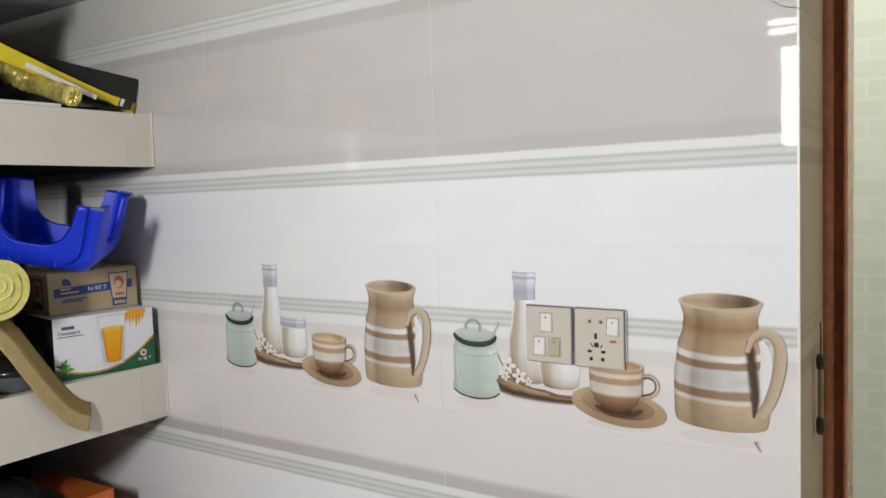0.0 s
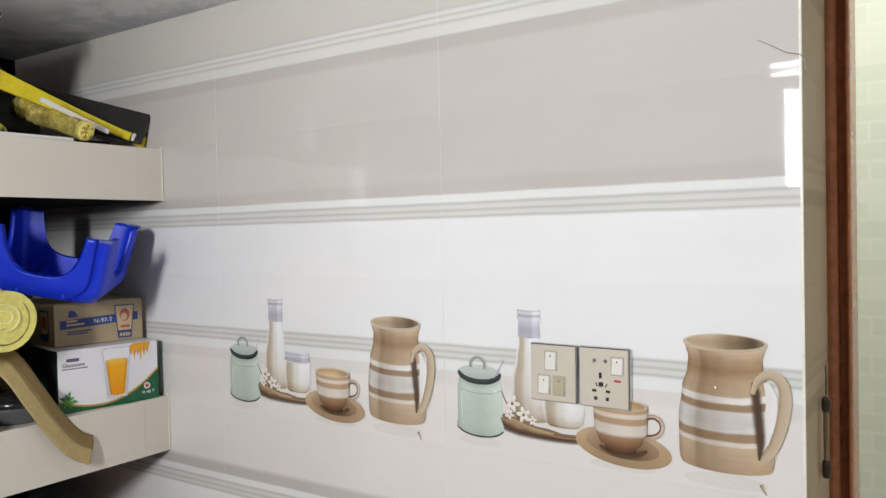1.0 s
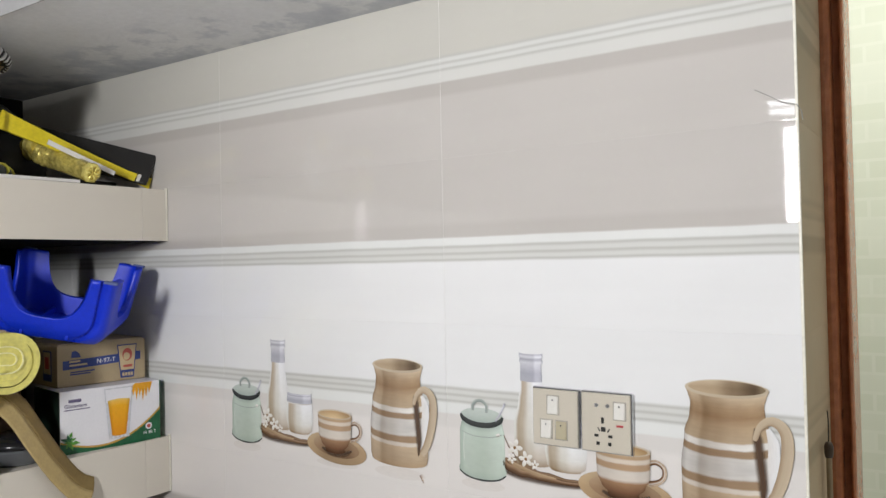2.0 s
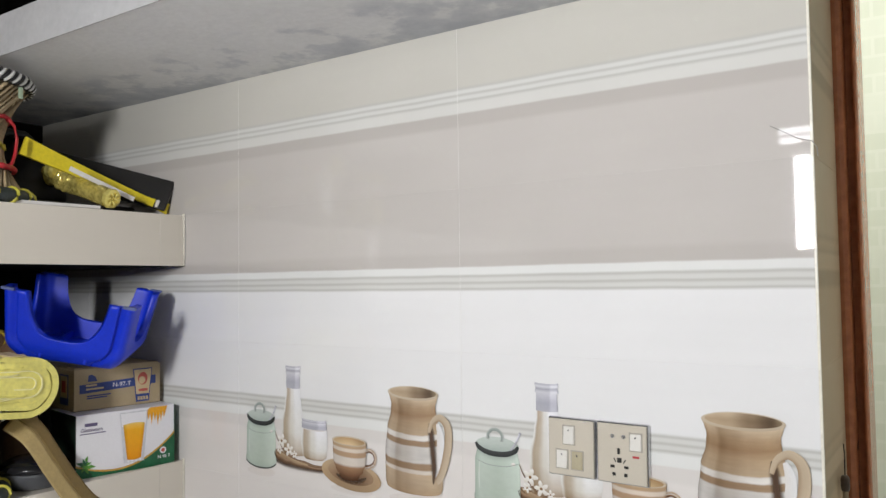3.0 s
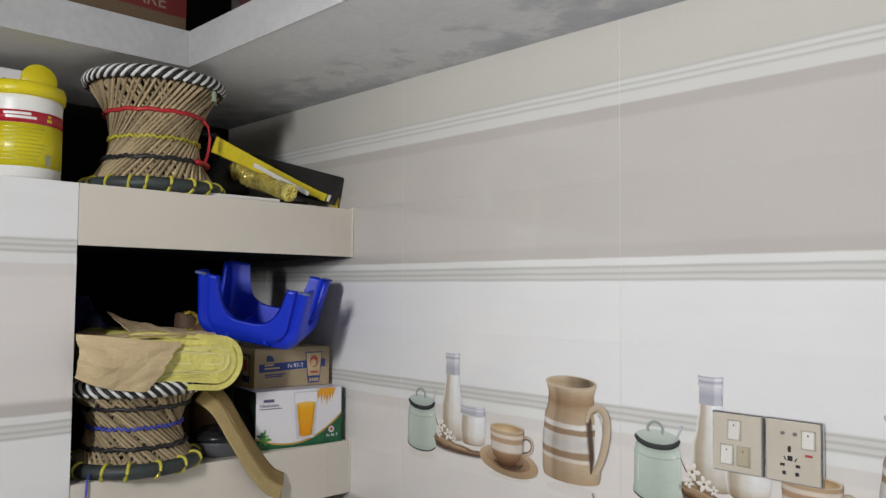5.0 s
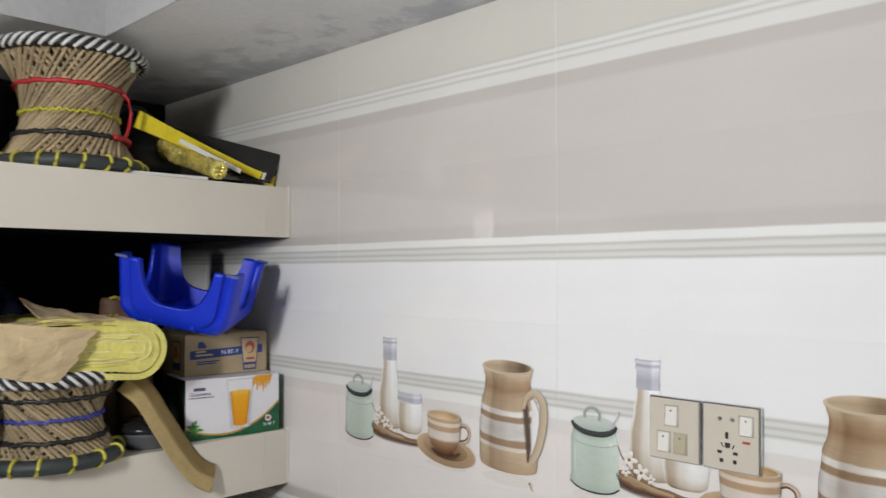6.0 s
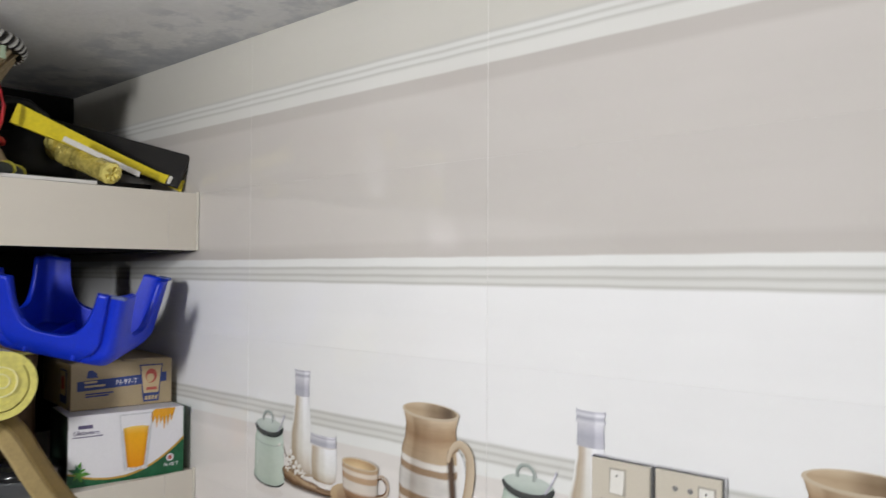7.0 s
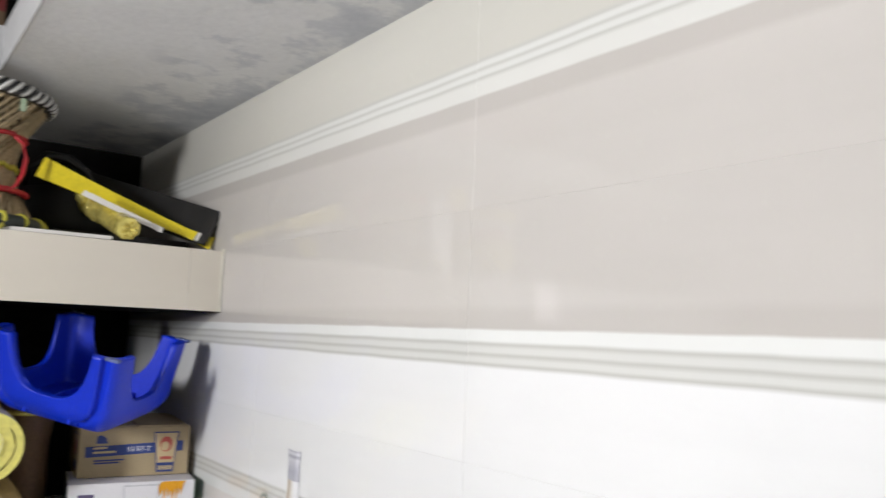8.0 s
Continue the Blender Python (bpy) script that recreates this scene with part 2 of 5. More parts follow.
def bm_lathe(profile, n=40, bm=None, centre=(0, 0, 0)):
    bm = bm or bmesh.new()
    rings = []
    for r, z in profile:
        rings.append([bm.verts.new((centre[0] + r * math.cos(2 * math.pi * k / n), centre[1] + r * math.sin(2 * math.pi * k / n), centre[2] + z)) for k in range(n)])
    for a, b in zip(rings, rings[1:]):
        for k in range(n):
            bm.faces.new((a[k], a[(k + 1) % n], b[(k + 1) % n], b[k]))
    for ring, flip in ((rings[0], True), (rings[-1], False)):
        if profile[0 if flip else -1][0] > 1e-5:
            bm.faces.new(ring[::-1] if flip else ring)
    bmesh.ops.remove_doubles(bm, verts=bm.verts, dist=1e-6)
    return bm


def bm_tube(points, radius, n=8, closed=False, bm=None):
    """A round bar along points; radius a number or a list."""
    bm = bm or bmesh.new()
    pts = [Vector(p) for p in points]
    rings = []
    for i, p in enumerate(pts):
        a = pts[i - 1] if (i or closed) else pts[i]
        b = pts[(i + 1) % len(pts)] if (i < len(pts) - 1 or closed) else pts[i]
        d = (b - a).normalized()
        up = Vector((0, 0, 1)) if abs(d.z) < 0.9 else Vector((1, 0, 0))
        s = d.cross(up).normalized()
        u = s.cross(d)
        r = radius[i] if isinstance(radius, (list, tuple)) else radius
        rings.append([bm.verts.new(p + r * (math.cos(2 * math.pi * k / n) * s + math.sin(2 * math.pi * k / n) * u)) for k in range(n)])
    pairs = list(zip(rings, rings[1:])) + ([(rings[-1], rings[0])] if closed else [])
    for a, b in pairs:
        for k in range(n):
            bm.faces.new((a[k], b[k], b[(k + 1) % n], a[(k + 1) % n]))
    if not closed:
        bm.faces.new(rings[0])
        bm.faces.new(rings[-1][::-1])
    return bm


def bm_sheet(fn, nu, nv, thick=0.0, bm=None):
    """A sheet of nu x nv cells from fn(u, v) -> place; thick gives it a back."""
    bm = bm or bmesh.new()
    uvl = bm.loops.layers.uv.verify()
    g = [[bm.verts.new(fn(i / nu, j / nv)) for j in range(nv + 1)] for i in range(nu + 1)]
    for i in range(nu):
        for j in range(nv):
            f = bm.faces.new((g[i][j], g[i + 1][j], g[i + 1][j + 1], g[i][j + 1]))
            for lo, (a, b) in zip(f.loops, ((i, j), (i + 1, j), (i + 1, j + 1), (i, j + 1))):
                lo[uvl].uv = (a / nu, b / nv)
    if thick:
        bm.normal_update()
        bmesh.ops.solidify(bm, geom=list(bm.faces), thickness=thick)
    return bm


def words(name, body, size, m, material, parent, depth=0.0003):
    c = bpy.data.curves.new(name, "FONT")
    c.body, c.size, c.extrude, c.align_x = body, size, depth, "LEFT"
    t = bpy.data.objects.new(name, c)
    scene.collection.objects.link(t)
    bpy.context.view_layer.update()
    me = bpy.data.meshes.new_from_object(t.evaluated_get(bpy.context.evaluated_depsgraph_get()))
    bpy.data.objects.remove(t)
    me.materials.clear()
    me.materials.append(material)
    ob = new(name, me)
    ob.parent = parent
    ob.matrix_basis = m
    return ob


def facing_x(x, y, z):
    """Upright writing on a face that looks along +x."""
    return Matrix.Translation((x, y, z)) @ Euler((radians(90), 0, radians(90))).to_matrix().to_4x4()


# ---- the large structure ----
NORTH, FRONT, LOFT, LOFT_TOP = 1.2, -1.5, 2.048, 2.130
END, NICHE = -0.1125, 0.525
WEST = -2.15
SX0, SX1, SY0 = WEST, 1.0, -0.79

floor = tagged(mesh_ob("floor", bm_box(SX0 - 0.2, SX1 + 0.2, SY0 - 0.2, 3.2, -0.1, 0.0), M_FLOOR), "pale tiled floor", "floor", kind="structure")
wall_west = tagged(mesh_ob("wall_west", bm_box(WEST - 0.15, WEST, SY0 - 0.15, 1.5, 0, 2.9), M_NICHE_SHADE), "wall behind the shelves, coloured near black for the niche shade", "wall", kind="structure")
bm = bm_box(WEST, -0.50, SY0 - 0.15, SY0, 0, 2.9)
bm_box(-0.29, SX1, SY0 - 0.15, SY0, 0, 2.9, bm=bm)
bm_box(-0.50, -0.29, SY0 - 0.15, SY0, 0, 1.67, bm=bm)
bm_box(-0.50, -0.29, SY0 - 0.15, SY0, 2.06, 2.9, bm=bm)
wall_south = tagged(mesh_ob("wall_south", bm, M_PLASTER), "plain painted wall", "wall", kind="structure")
wall_east = tagged(mesh_ob("wall_east", bm_box(SX1, SX1 + 0.15, SY0 - 0.15, 3.0, 0, 2.9), M_PLASTER), "plain painted wall", "wall", kind="structure")
ceiling = tagged(mesh_ob("ceiling", bm_box(WEST - 0.15, SX1 + 0.15, SY0 - 0.15, 3.0, 2.9, 3.0), M_PLASTER), "white painted ceiling", "ceiling", kind="structure")

bm = bm_box(WEST, END - 0.0015, NORTH + 0.0005, NORTH + 0.30, 0, 2.9)
bm_box(0.80, SX1, NORTH + 0.0005, NORTH + 0.30, 0, 2.9, bm=bm)
bm_box(END - 0.0015, 0.80, NORTH + 0.0005, NORTH + 0.30, 2.25, 2.9, bm=bm)
wall_north = tagged(mesh_ob("wall_north", bm, M_GROUT), "wall with glossy cream and white printed tiles", "wall", kind="structure")

# L-shaped concrete loft
bm = bmesh.new()
outline = [(WEST, SY0), (-1.585, SY0), (-1.585, 0.787), (0.75, 0.787), (0.75, NORTH + 0.008), (WEST, NORTH + 0.008)]
lo = [bm.verts.new((x, y, LOFT)) for x, y in outline]
hi = [bm.verts.new((x, y, LOFT_TOP)) for x, y in outline]
bm.faces.new(lo[::-1])
bm.faces.new(hi)
for k in range(6):
    j = (k + 1) % 6
    bm.faces.new((lo[k], lo[j], hi[j], hi[k]))
bmesh.ops.bevel(bm, geom=list(bm.edges), offset=0.004, segments=2, profile=0.5, affect="EDGES")
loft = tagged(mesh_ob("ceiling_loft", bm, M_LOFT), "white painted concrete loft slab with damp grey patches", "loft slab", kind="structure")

# thin panels, greyer than the underside, over both slab edges
M_LOFTEDGE = mat("loft_edge_grey", (0.45, 0.45, 0.46), 0.85, vary=0.10, scale=11, bump=0.25, fine=60)
part("edge_panel", bm_box(-1.5855, -1.5815, SY0, 0.7860, LOFT - 0.001, LOFT_TOP + 0.0015, 0.0015), M_LOFTEDGE, loft, "greyer panel on the slab edge")
part("edge_panel", bm_box(-1.5845, 0.75, 0.7835, 0.7875, LOFT - 0.001, LOFT_TOP + 0.0015, 0.0015), M_LOFTEDGE, loft, "greyer panel on the slab edge")

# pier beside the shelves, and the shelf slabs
pier = tagged(mesh_ob("wall_pier", bm_box(WEST, FRONT - 0.003, SY0, NICHE, 0, 1.742), M_NICHE_SHADE), "tiled pier beside the shelf niche", "pier", kind="structure")


part("grout_bed", bm_box(FRONT - 0.0045, FRONT - 0.0008, SY0, NICHE - 0.001, 0, 1.7415), M_GROUT, pier)


def shelf(name, y0, y1, z0, z1, label):
    ob = mesh_ob(name, bm_box(WEST, FRONT - 0.003, y0, y1, z0, z1, 0.002), M_NICHE_SHADE)
    part("grout_bed", bm_box(FRONT - 0.0045, FRONT - 0.0008, y0 + 0.001, y1 - 0.001, z0 + 0.001, z1 - 0.001), M_GROUT, ob)
    tagged(ob, label, "shelf", "built-in shelves", "structure")
    return ob


shelf_a = shelf("shelf_upper", NICHE, NORTH + 0.008, 1.626, 1.742, "built-in concrete shelf faced with cream tiles")
shelf_b = shelf("shelf_middle", NICHE, NORTH + 0.008, 1.034, 1.158, "built-in concrete shelf faced with cream tiles")
shelf_c = shelf("shelf_lower", NICHE, NORTH + 0.008, 0.62, 0.74, "built-in concrete shelf faced with cream tiles")

# far wall of the next room, seen past the door frame
wall_next = tagged(mesh_ob("wall_next_room", bm_box(-1.2, 1.0, 2.85, 3.0, 0, 2.9), M_GREEN), "pale green wall with a faint brick print", "wall", kind="structure")
wall_side = tagged(mesh_ob("wall_next_side", bm_box(-1.3, -1.2, 1.5, 3.0, 0, 2.9), M_PLASTER), "plain painted wall", "wall", kind="structure")

# wooden door frame in the opening at the end of the tiled wall
M_FRAME = mat("red_brown_varnished_wood", (0.42, 0.155, 0.068), 0.25, vary=0.25, scale=6, bump=0.05, fine=60)


def bm_prism(section, z0, z1):
    bm = bmesh.new()
    a = [bm.verts.new((x, y, z0)) for x, y in section]
    b = [bm.verts.new((x, y, z1)) for x, y in section]
    bm.faces.new(a[::-1])
    bm.faces.new(b)
    for k in range(len(a)):
        j = (k + 1) % len(a)
        bm.faces.new((a[k], a[j], b[j], b[k]))
    bmesh.ops.recalc_face_normals(bm, faces=bm.faces)
    return bm


jamb_section = [(-0.0975, 1.432), (-0.092, 1.427), (-0.084, 1.427), (-0.078, 1.431), (-0.0755, 1.438), (-0.0750, 1.462), (-0.0650, 1.466),
                (-0.0640, 1.448), (-0.061, 1.444), (-0.058, 1.446), (-0.0565, 1.452), (-0.0565, 1.53), (-0.0975, 1.53)]
door = empty("door_1", pose(-0.0225, 0, 0), "red-brown varnished wooden door frame with an open doorway", "door frame", kind="structure")
part("jamb", bm_prism(jamb_section, 0.0, 2.25), M_FRAME, door)
part("jamb", bm_prism([(0.70 - x, y) for x, y in jamb_section[::-1]], 0.0, 2.25), M_FRAME, door)
part("head", bm_box(-0.0565, 0.7565, 1.44, 1.53, 2.18, 2.25, 0.004), M_FRAME, door)

M_CAP = mat("dark_brown_cap", (0.075, 0.05, 0.03), 0.5, vary=0.3)
M_BOLT = mat("dull_brown_metal", (0.34, 0.27, 0.17), 0.45, metal=0.7)
M_BLACK = mat("black_rubber", (0.008, 0.008, 0.009), 0.5, vary=0.3)
bolt = empty("door_bolt", pose(END + 0.0055, 1.337, 1.155), "dull metal bolt bar beside the door frame", "door bolt")
part("rod", bm_tube([(0.003, 0, 0.0), (0.003, 0, 0.118)], 0.0042, 10), M_BOLT, bolt, smooth=True)
part("cap", bm_lathe([(0.0, 0.098), (0.0055, 0.098), (0.0066, 0.104), (0.0066, 0.115), (0.0045, 0.121), (0, 0.122)], 14, centre=(0.003, 0, 0)), M_CAP, bolt, smooth=True)
part("cap", bm_lathe([(0.0, -0.004), (0.0055, -0.003), (0.0066, 0.002), (0.0066, 0.018), (0.005, 0.023), (0, 0.024)], 14, centre=(0.003, 0, 0)), M_CAP, bolt, smooth=True)
part("wire", bm_tube([(0.003, 0, 0.121), (0.0025, 0.004, 0.138), (0.002, 0.010, 0.153), (0.0005, 0.014, 0.166)], 0.0010, 6), M_BLACK, bolt)

wire = empty("loose_wire", pose(END, NORTH, 1.762), "thin grey loose wire stuck at the tile corner", "wire")
part("strand", bm_tube([(-0.055, -0.002, 0.036), (-0.035, -0.004, 0.024), (-0.018, -0.004, 0.013), (0.0, -0.004, 0.008), (0.006, -0.003, -0.002), (0.007, -0.002, -0.014)], 0.0007, 6), mat("grey_wire", (0.30, 0.29, 0.27), 0.6), wire)

# ---- things: switches ----
M_PLATE = mat("champagne_plate", (0.60, 0.55, 0.465), 0.35, metal=0.1, vary=0.04, fine=400, bump=0.02)
M_CHROME = mat("chrome_rim", (0.62, 0.62, 0.64), 0.15, metal=0.9, vary=0.04)
M_ROCKER = mat("ivory_rocker", (0.74, 0.72, 0.68), 0.3, vary=0.03)
M_DULL = mat("dimmed_rocker", (0.44, 0.39, 0.27), 0.35, vary=0.05)
M_HOLE = mat("dark_socket_hole", (0.012, 0.011, 0.01), 0.6)
M_RED = mat("red_mark", (0.45, 0.05, 0.06), 0.35)


M_SURR = mat("grey_switch_gap", (0.40, 0.37, 0.32), 0.5)


def plate(name, x0, x1, z0, z1, label, category):
    th = empty(name, pose((x0 + x1) / 2, NORTH - 0.0005, (z0 + z1) / 2, 0, 0.4), label, category, "wall switches")
    w, h = (x1 - x0) / 2, (z1 - z0) / 2
    part("rim", bm_box(-w, w, -0.009, 0, -h, h, 0.0025), M_CHROME, th, "chrome edge")
    part("face_plate", bm_box(-w + 0.0025, w - 0.0025, -0.0125, -0.002, -h + 0.0025, h - 0.0025, 0.0012), M_PLATE, th)
    return th


def rocker(th, cx, cz, w, h, material):
    fr = part("switch_surround", bm_box(cx - w / 2 - 0.0022, cx + w / 2 + 0.0018, -0.0134, -0.010, cz - h / 2 - 0.0018, cz + h / 2 + 0.0018, 0.0006), M_SURR, th)
    rk = bm_box(cx - w / 2, cx + w / 2, -0.0165, -0.0105, cz - h / 2, cz + h / 2, 0.0014)
    for v in rk.verts:
        if v.co.z > cz and v.co.y < -0.013:
            v.co.y += 0.0022
    part("rocker", rk, material, th)
    part("dot", bm_lathe([(0, 0), (0.0014, 0), (0.0014, 0.0008), (0, 0.0008)], 8, centre=(0, 0, 0)), M_CHROME, th).matrix_basis = pose(cx, -0.0148, cz + h * 0.28, 90)


sw = plate("switch_plate", -0.5305, -0.4455, 1.2555, 1.3515, "champagne switch plate with three rocker switches", "switch")
rocker(sw, -0.003, 0.0205, 0.019, 0.029, M_ROCKER)
rocker(sw, -0.0155, -0.0195, 0.019, 0.029, M_ROCKER)
rocker(sw, 0.0115, -0.0195, 0.019, 0.029, M_DULL)
so = plate("socket_plate", -0.4435, -0.3575, 1.2545, 1.3515, "champagne multi-pin socket plate with a switch", "socket")
rocker(so, 0.0235, 0.0205, 0.018, 0.026, M_ROCKER)
for cx in (-0.015, 0.0035):
    part("indicator", bm_lathe([(0, 0), (0.0034, 0), (0.0034, 0.0012), (0.002, 0.0022), (0, 0.0024)], 14), M_CHROME, so, "small round lamp").matrix_basis = pose(cx, -0.0118, 0.027, 90)
part("marker", bm_box(0.018, 0.029, -0.0135, -0.011, -0.0045, -0.001, 0.0005), M_RED, so, "red mark")
for cx, cz, w, h, tilt in ((-0.005, 0.004, 0.005, 0.010, 0), (-0.004, -0.010, 0.008, 0.008, 0), (-0.0155, -0.0205, 0.0075, 0.0048, 0), (0.0075, -0.0205, 0.0075, 0.0048, 0),
                           (-0.013, -0.0325, 0.006, 0.006, 0), (0.0065, -0.0325, 0.006, 0.006, 0), (-0.0115, -0.0105, 0.0018, 0.007, 30), (0.0045, -0.0115, 0.0018, 0.007, -30)):
    part("pin_hole", bm_box(-w / 2, w / 2, -0.0004, 0.001, -h / 2, h / 2, 0.0012 if min(w, h) > 0.004 else 0.0004), M_HOLE, so).matrix_basis = pose(cx, -0.01255, cz, 0, -tilt)

# ---- things: carton of glasses and the juice-glass box ----
M_KRAFT = mat("kraft_cardboard", (0.42, 0.33, 0.20), 0.75, vary=0.10, scale=20, bump=0.08, fine=300)
M_KRAFT_PALE = mat("kraft_paper", (0.58, 0.45, 0.265), 0.7, vary=0.10, scale=25, bump=0.12, fine=250)
M_NAVY = mat("navy_ink", (0.035, 0.06, 0.22), 0.6, vary=0.15)
M_PINKINK = mat("red_ink", (0.50, 0.10, 0.08), 0.6)
M_WBOX = mat("white_coated_card", (0.80, 0.79, 0.83), 0.3, vary=0.03, bump=0.02)
M_GREENINK = mat("dark_green_ink", (0.012, 0.11, 0.045), 0.35, vary=0.3, scale=30)
M_LEAF = mat("leaf_green_ink", (0.10, 0.30, 0.05), 0.4, vary=0.4, scale=80)
M_ORANGEINK = mat("orange_ink", (0.78, 0.36, 0.02), 0.35, vary=0.12)
M_GOLDINK = mat("gold_line_ink", (0.55, 0.32, 0.06), 0.35)
M_GLASSINK = mat("pale_glass_ink", (0.62, 0.62, 0.66), 0.3, vary=0.12, scale=60)
M_TEXT = mat("purple_grey_ink", (0.12, 0.10, 0.20), 0.5)
M_JUICE = print_mat("juice_print", [(0.0, (0.80, 0.30, 0.0)), (0.8, (0.86, 0.42, 0.01)), (0.94, (0.88, 0.52, 0.08)), (1.0, (0.86, 0.62, 0.2))],
                    [(0.0, (0.75, 0.7, 0.5)), (0.2, (1, 1, 1)), (0.8, (1, 1, 1)), (1.0, (0.8, 0.72, 0.5))], 0.3)


def flat(points, x=0.0):
    """A flat print on a face that looks along +x: points (y, z), anticlockwise."""
    bm = bmesh.new()
    bm.faces.new([bm.verts.new((x, y, z)) for y, z in points])
    bm.normal_update()
    for f in list(bm.faces):
        if f.normal.x < 0:
            f.normal_flip()
    return bm


def ring(r, n=20, cy=0, cz=0, ry=1.0):
    return [(cy + ry * r * math.cos(2 * math.pi * k / n), cz + r * math.sin(2 * math.pi * k / n)) for k in range(n)]


def glass_quad(y0, y1, z0, z1, taper, nv=1):
    return [(y0 + taper, z0), (y1 - taper, z0), (y1, z1), (y0, z1)]


wb = empty("juice_glass_box", pose(-1.546, 0.955, 1.162, 0, 0, -10.0), "white printed box of drinking glasses with orange juice picture", "box")
BW, BH, BD = 0.224, 0.137, 0.15
part("carton_body", bm_box(-BD, 0, 0, BW, 0, BH, 0.0015), M_WBOX, wb)
part("side_panel", bm_box(-BD + 0.001, -0.001, BW - 0.002, BW + 0.0012, 0.001, BH - 0.001), M_GREENINK, wb, "dark green side")
# left side is near black: its shade is put into the colour
part("side_panel", bm_box(-BD + 0.001, -0.001, -0.0012, 0.002, 0.001, BH - 0.001), mat("shaded_side_ink", (0.008, 0.022, 0.014), 0.5), wb, "green side blackened for its shade")
E_ = 0.0006
curve = [(BW * k / 24, 0.006 + 0.064 * max(0, (k / 24 - 0.40) / 0.60) ** 2.0 + 0.020 * max(0, (0.40 - k / 24) / 0.40) ** 2) for k in range(25)]
part("green_band", flat([(0.0, 0.0), (BW, 0.0)] + curve[::-1], E_), M_GREENINK, wb)
part("gold_line", flat([(y, z + 0.0035 + 0.002 * (y / BW)) for y, z in curve[::-1]] + curve, E_ * 1.5), M_GOLDINK, wb)
jx = 0.098
part("glass_picture", flat(glass_quad(jx - 0.004, jx + 0.062, 0.018, 0.132, 0.010), E_ * 2), M_GLASSINK, wb)
part("glass_inner", flat(glass_quad(jx - 0.001, jx + 0.059, 0.100, 0.129, 0.002), E_ * 2.4), M_WBOX, wb)
bm = bm_sheet(lambda u, v: (E_ * 3, jx + 0.004 + 0.009 * (1 - v) + u * (0.050 - 0.018 * (1 - v)), 0.026 + 0.078 * v + 0.003 * math.sin(math.pi * u) * (1 if v > 0.5 else -1)), 8, 8)
part("juice_picture", bm, M_JUICE, wb)
for k in range(4):
    part("glass_foot", flat(ring(0.0028, 8, jx + 0.016 + 0.009 * k, 0.0215), E_ * 3), M_WBOX, wb)
splash = [(0.165, BH - 0.001), (BW - 0.018, BH - 0.001), (BW - 0.024, BH - 0.020)]
for k in range(7):
    y = BW - 0.026 - 0.0075 * k
    splash += [(y, BH - 0.028 - 0.016 * ((k * 37) % 5) / 4), (y - 0.003, BH - 0.012 - 0.002 * (k % 3))]
part("splash_picture", flat(splash, E_ * 2), M_ORANGEINK, wb)
for k in range(14):
    a = k * 2.4
    cy, cz = 0.018 + 0.014 * math.cos(a) * (k / 14), 0.028 + 0.017 * math.sin(a) * (k / 14)
    r = 0.006 + 0.003 * ((k * 7) % 4) / 4
    shape = [(cy + r * math.cos(a) * 1.3, cz + r * math.sin(a) * 1.3), (cy + 0.5 * r * math.cos(a + 1.6), cz + 0.5 * r * math.sin(a + 1.6)), (cy - 0.8 * r * math.cos(a), cz - 0.8 * r * math.sin(a)), (cy + 0.5 * r * math.cos(a - 1.6), cz + 0.5 * r * math.sin(a - 1.6))]
    part("leaf_picture", flat(shape, E_ * (2 + 0.2 * k)), M_LEAF if k % 3 else M_GREENINK, wb)
part("text_bar", flat([(0.018, 0.111), (0.045, 0.111), (0.045, 0.118), (0.018, 0.118)], E_), M_TEXT, wb)
words("lettering", "Glassware", 0.0115, facing_x(E_, 0.009, 0.100), M_TEXT, wb)
part("text_bar", flat([(0.008, 0.0945), (0.064, 0.0945), (0.064, 0.0965), (0.008, 0.0965)], E_), M_TEXT, wb)
part("badge", flat(ring(0.0078, 16, BW - 0.028, 0.034), E_ * 2), M_WBOX, wb)
part("badge_mark", flat(ring(0.0045, 12, BW - 0.028, 0.034), E_ * 3), M_PINKINK, wb)
words("lettering", "N 48 T", 0.0105, facing_x(E_ * 2, BW - 0.041, 0.016), M_WBOX, wb)

ct = empty("glass_carton", pose(-1.597, 0.979, 1.3, 0, 0, -8.0), "brown cardboard carton with a navy band and glass picture", "box")
CW, CH, CD = 0.204, 0.094, 0.22
part("carton_body", bm_box(-CD, 0, 0, CW, 0, CH, 0.0015), M_KRAFT, ct)
part("flap", bm_box(-CD, -0.002, 0.004, CW * 0.49, CH, CH + 0.003, 0.001), M_KRAFT, ct)
part("flap", bm_box(-CD, -0.002, CW * 0.51, CW - 0.004, CH, CH + 0.003, 0.001), M_KRAFT, ct)
part("navy_band", flat([(0.012, 0.038), (CW - 0.012, 0.046), (CW - 0.012, 0.066), (0.012, 0.058)], E_), M_NAVY, ct)
part("mark", flat([(0.030, 0.064), (0.052, 0.064), (0.048, 0.074), (0.040, 0.080), (0.032, 0.078)], E_), M_NAVY, ct)
for z, w in ((0.030, 0.055), (0.025, 0.046)):
    part("text_bar", flat([(0.028, z), (0.028 + w, z + 0.001), (0.028 + w, z + 0.004), (0.028, z + 0.003)], E_), M_NAVY, ct)
for z, w in ((0.053, 0.024), (0.045, 0.040)):
    part("text_bar", flat([(0.026, z), (0.026 + w, z + 0.001), (0.026 + w, z + 0.005), (0.026, z + 0.004)], E_ * 2), M_KRAFT_PALE, ct)
words("lettering", "N-97-T", 0.0145, facing_x(E_ * 2, 0.087, 0.047), M_WBOX, ct)
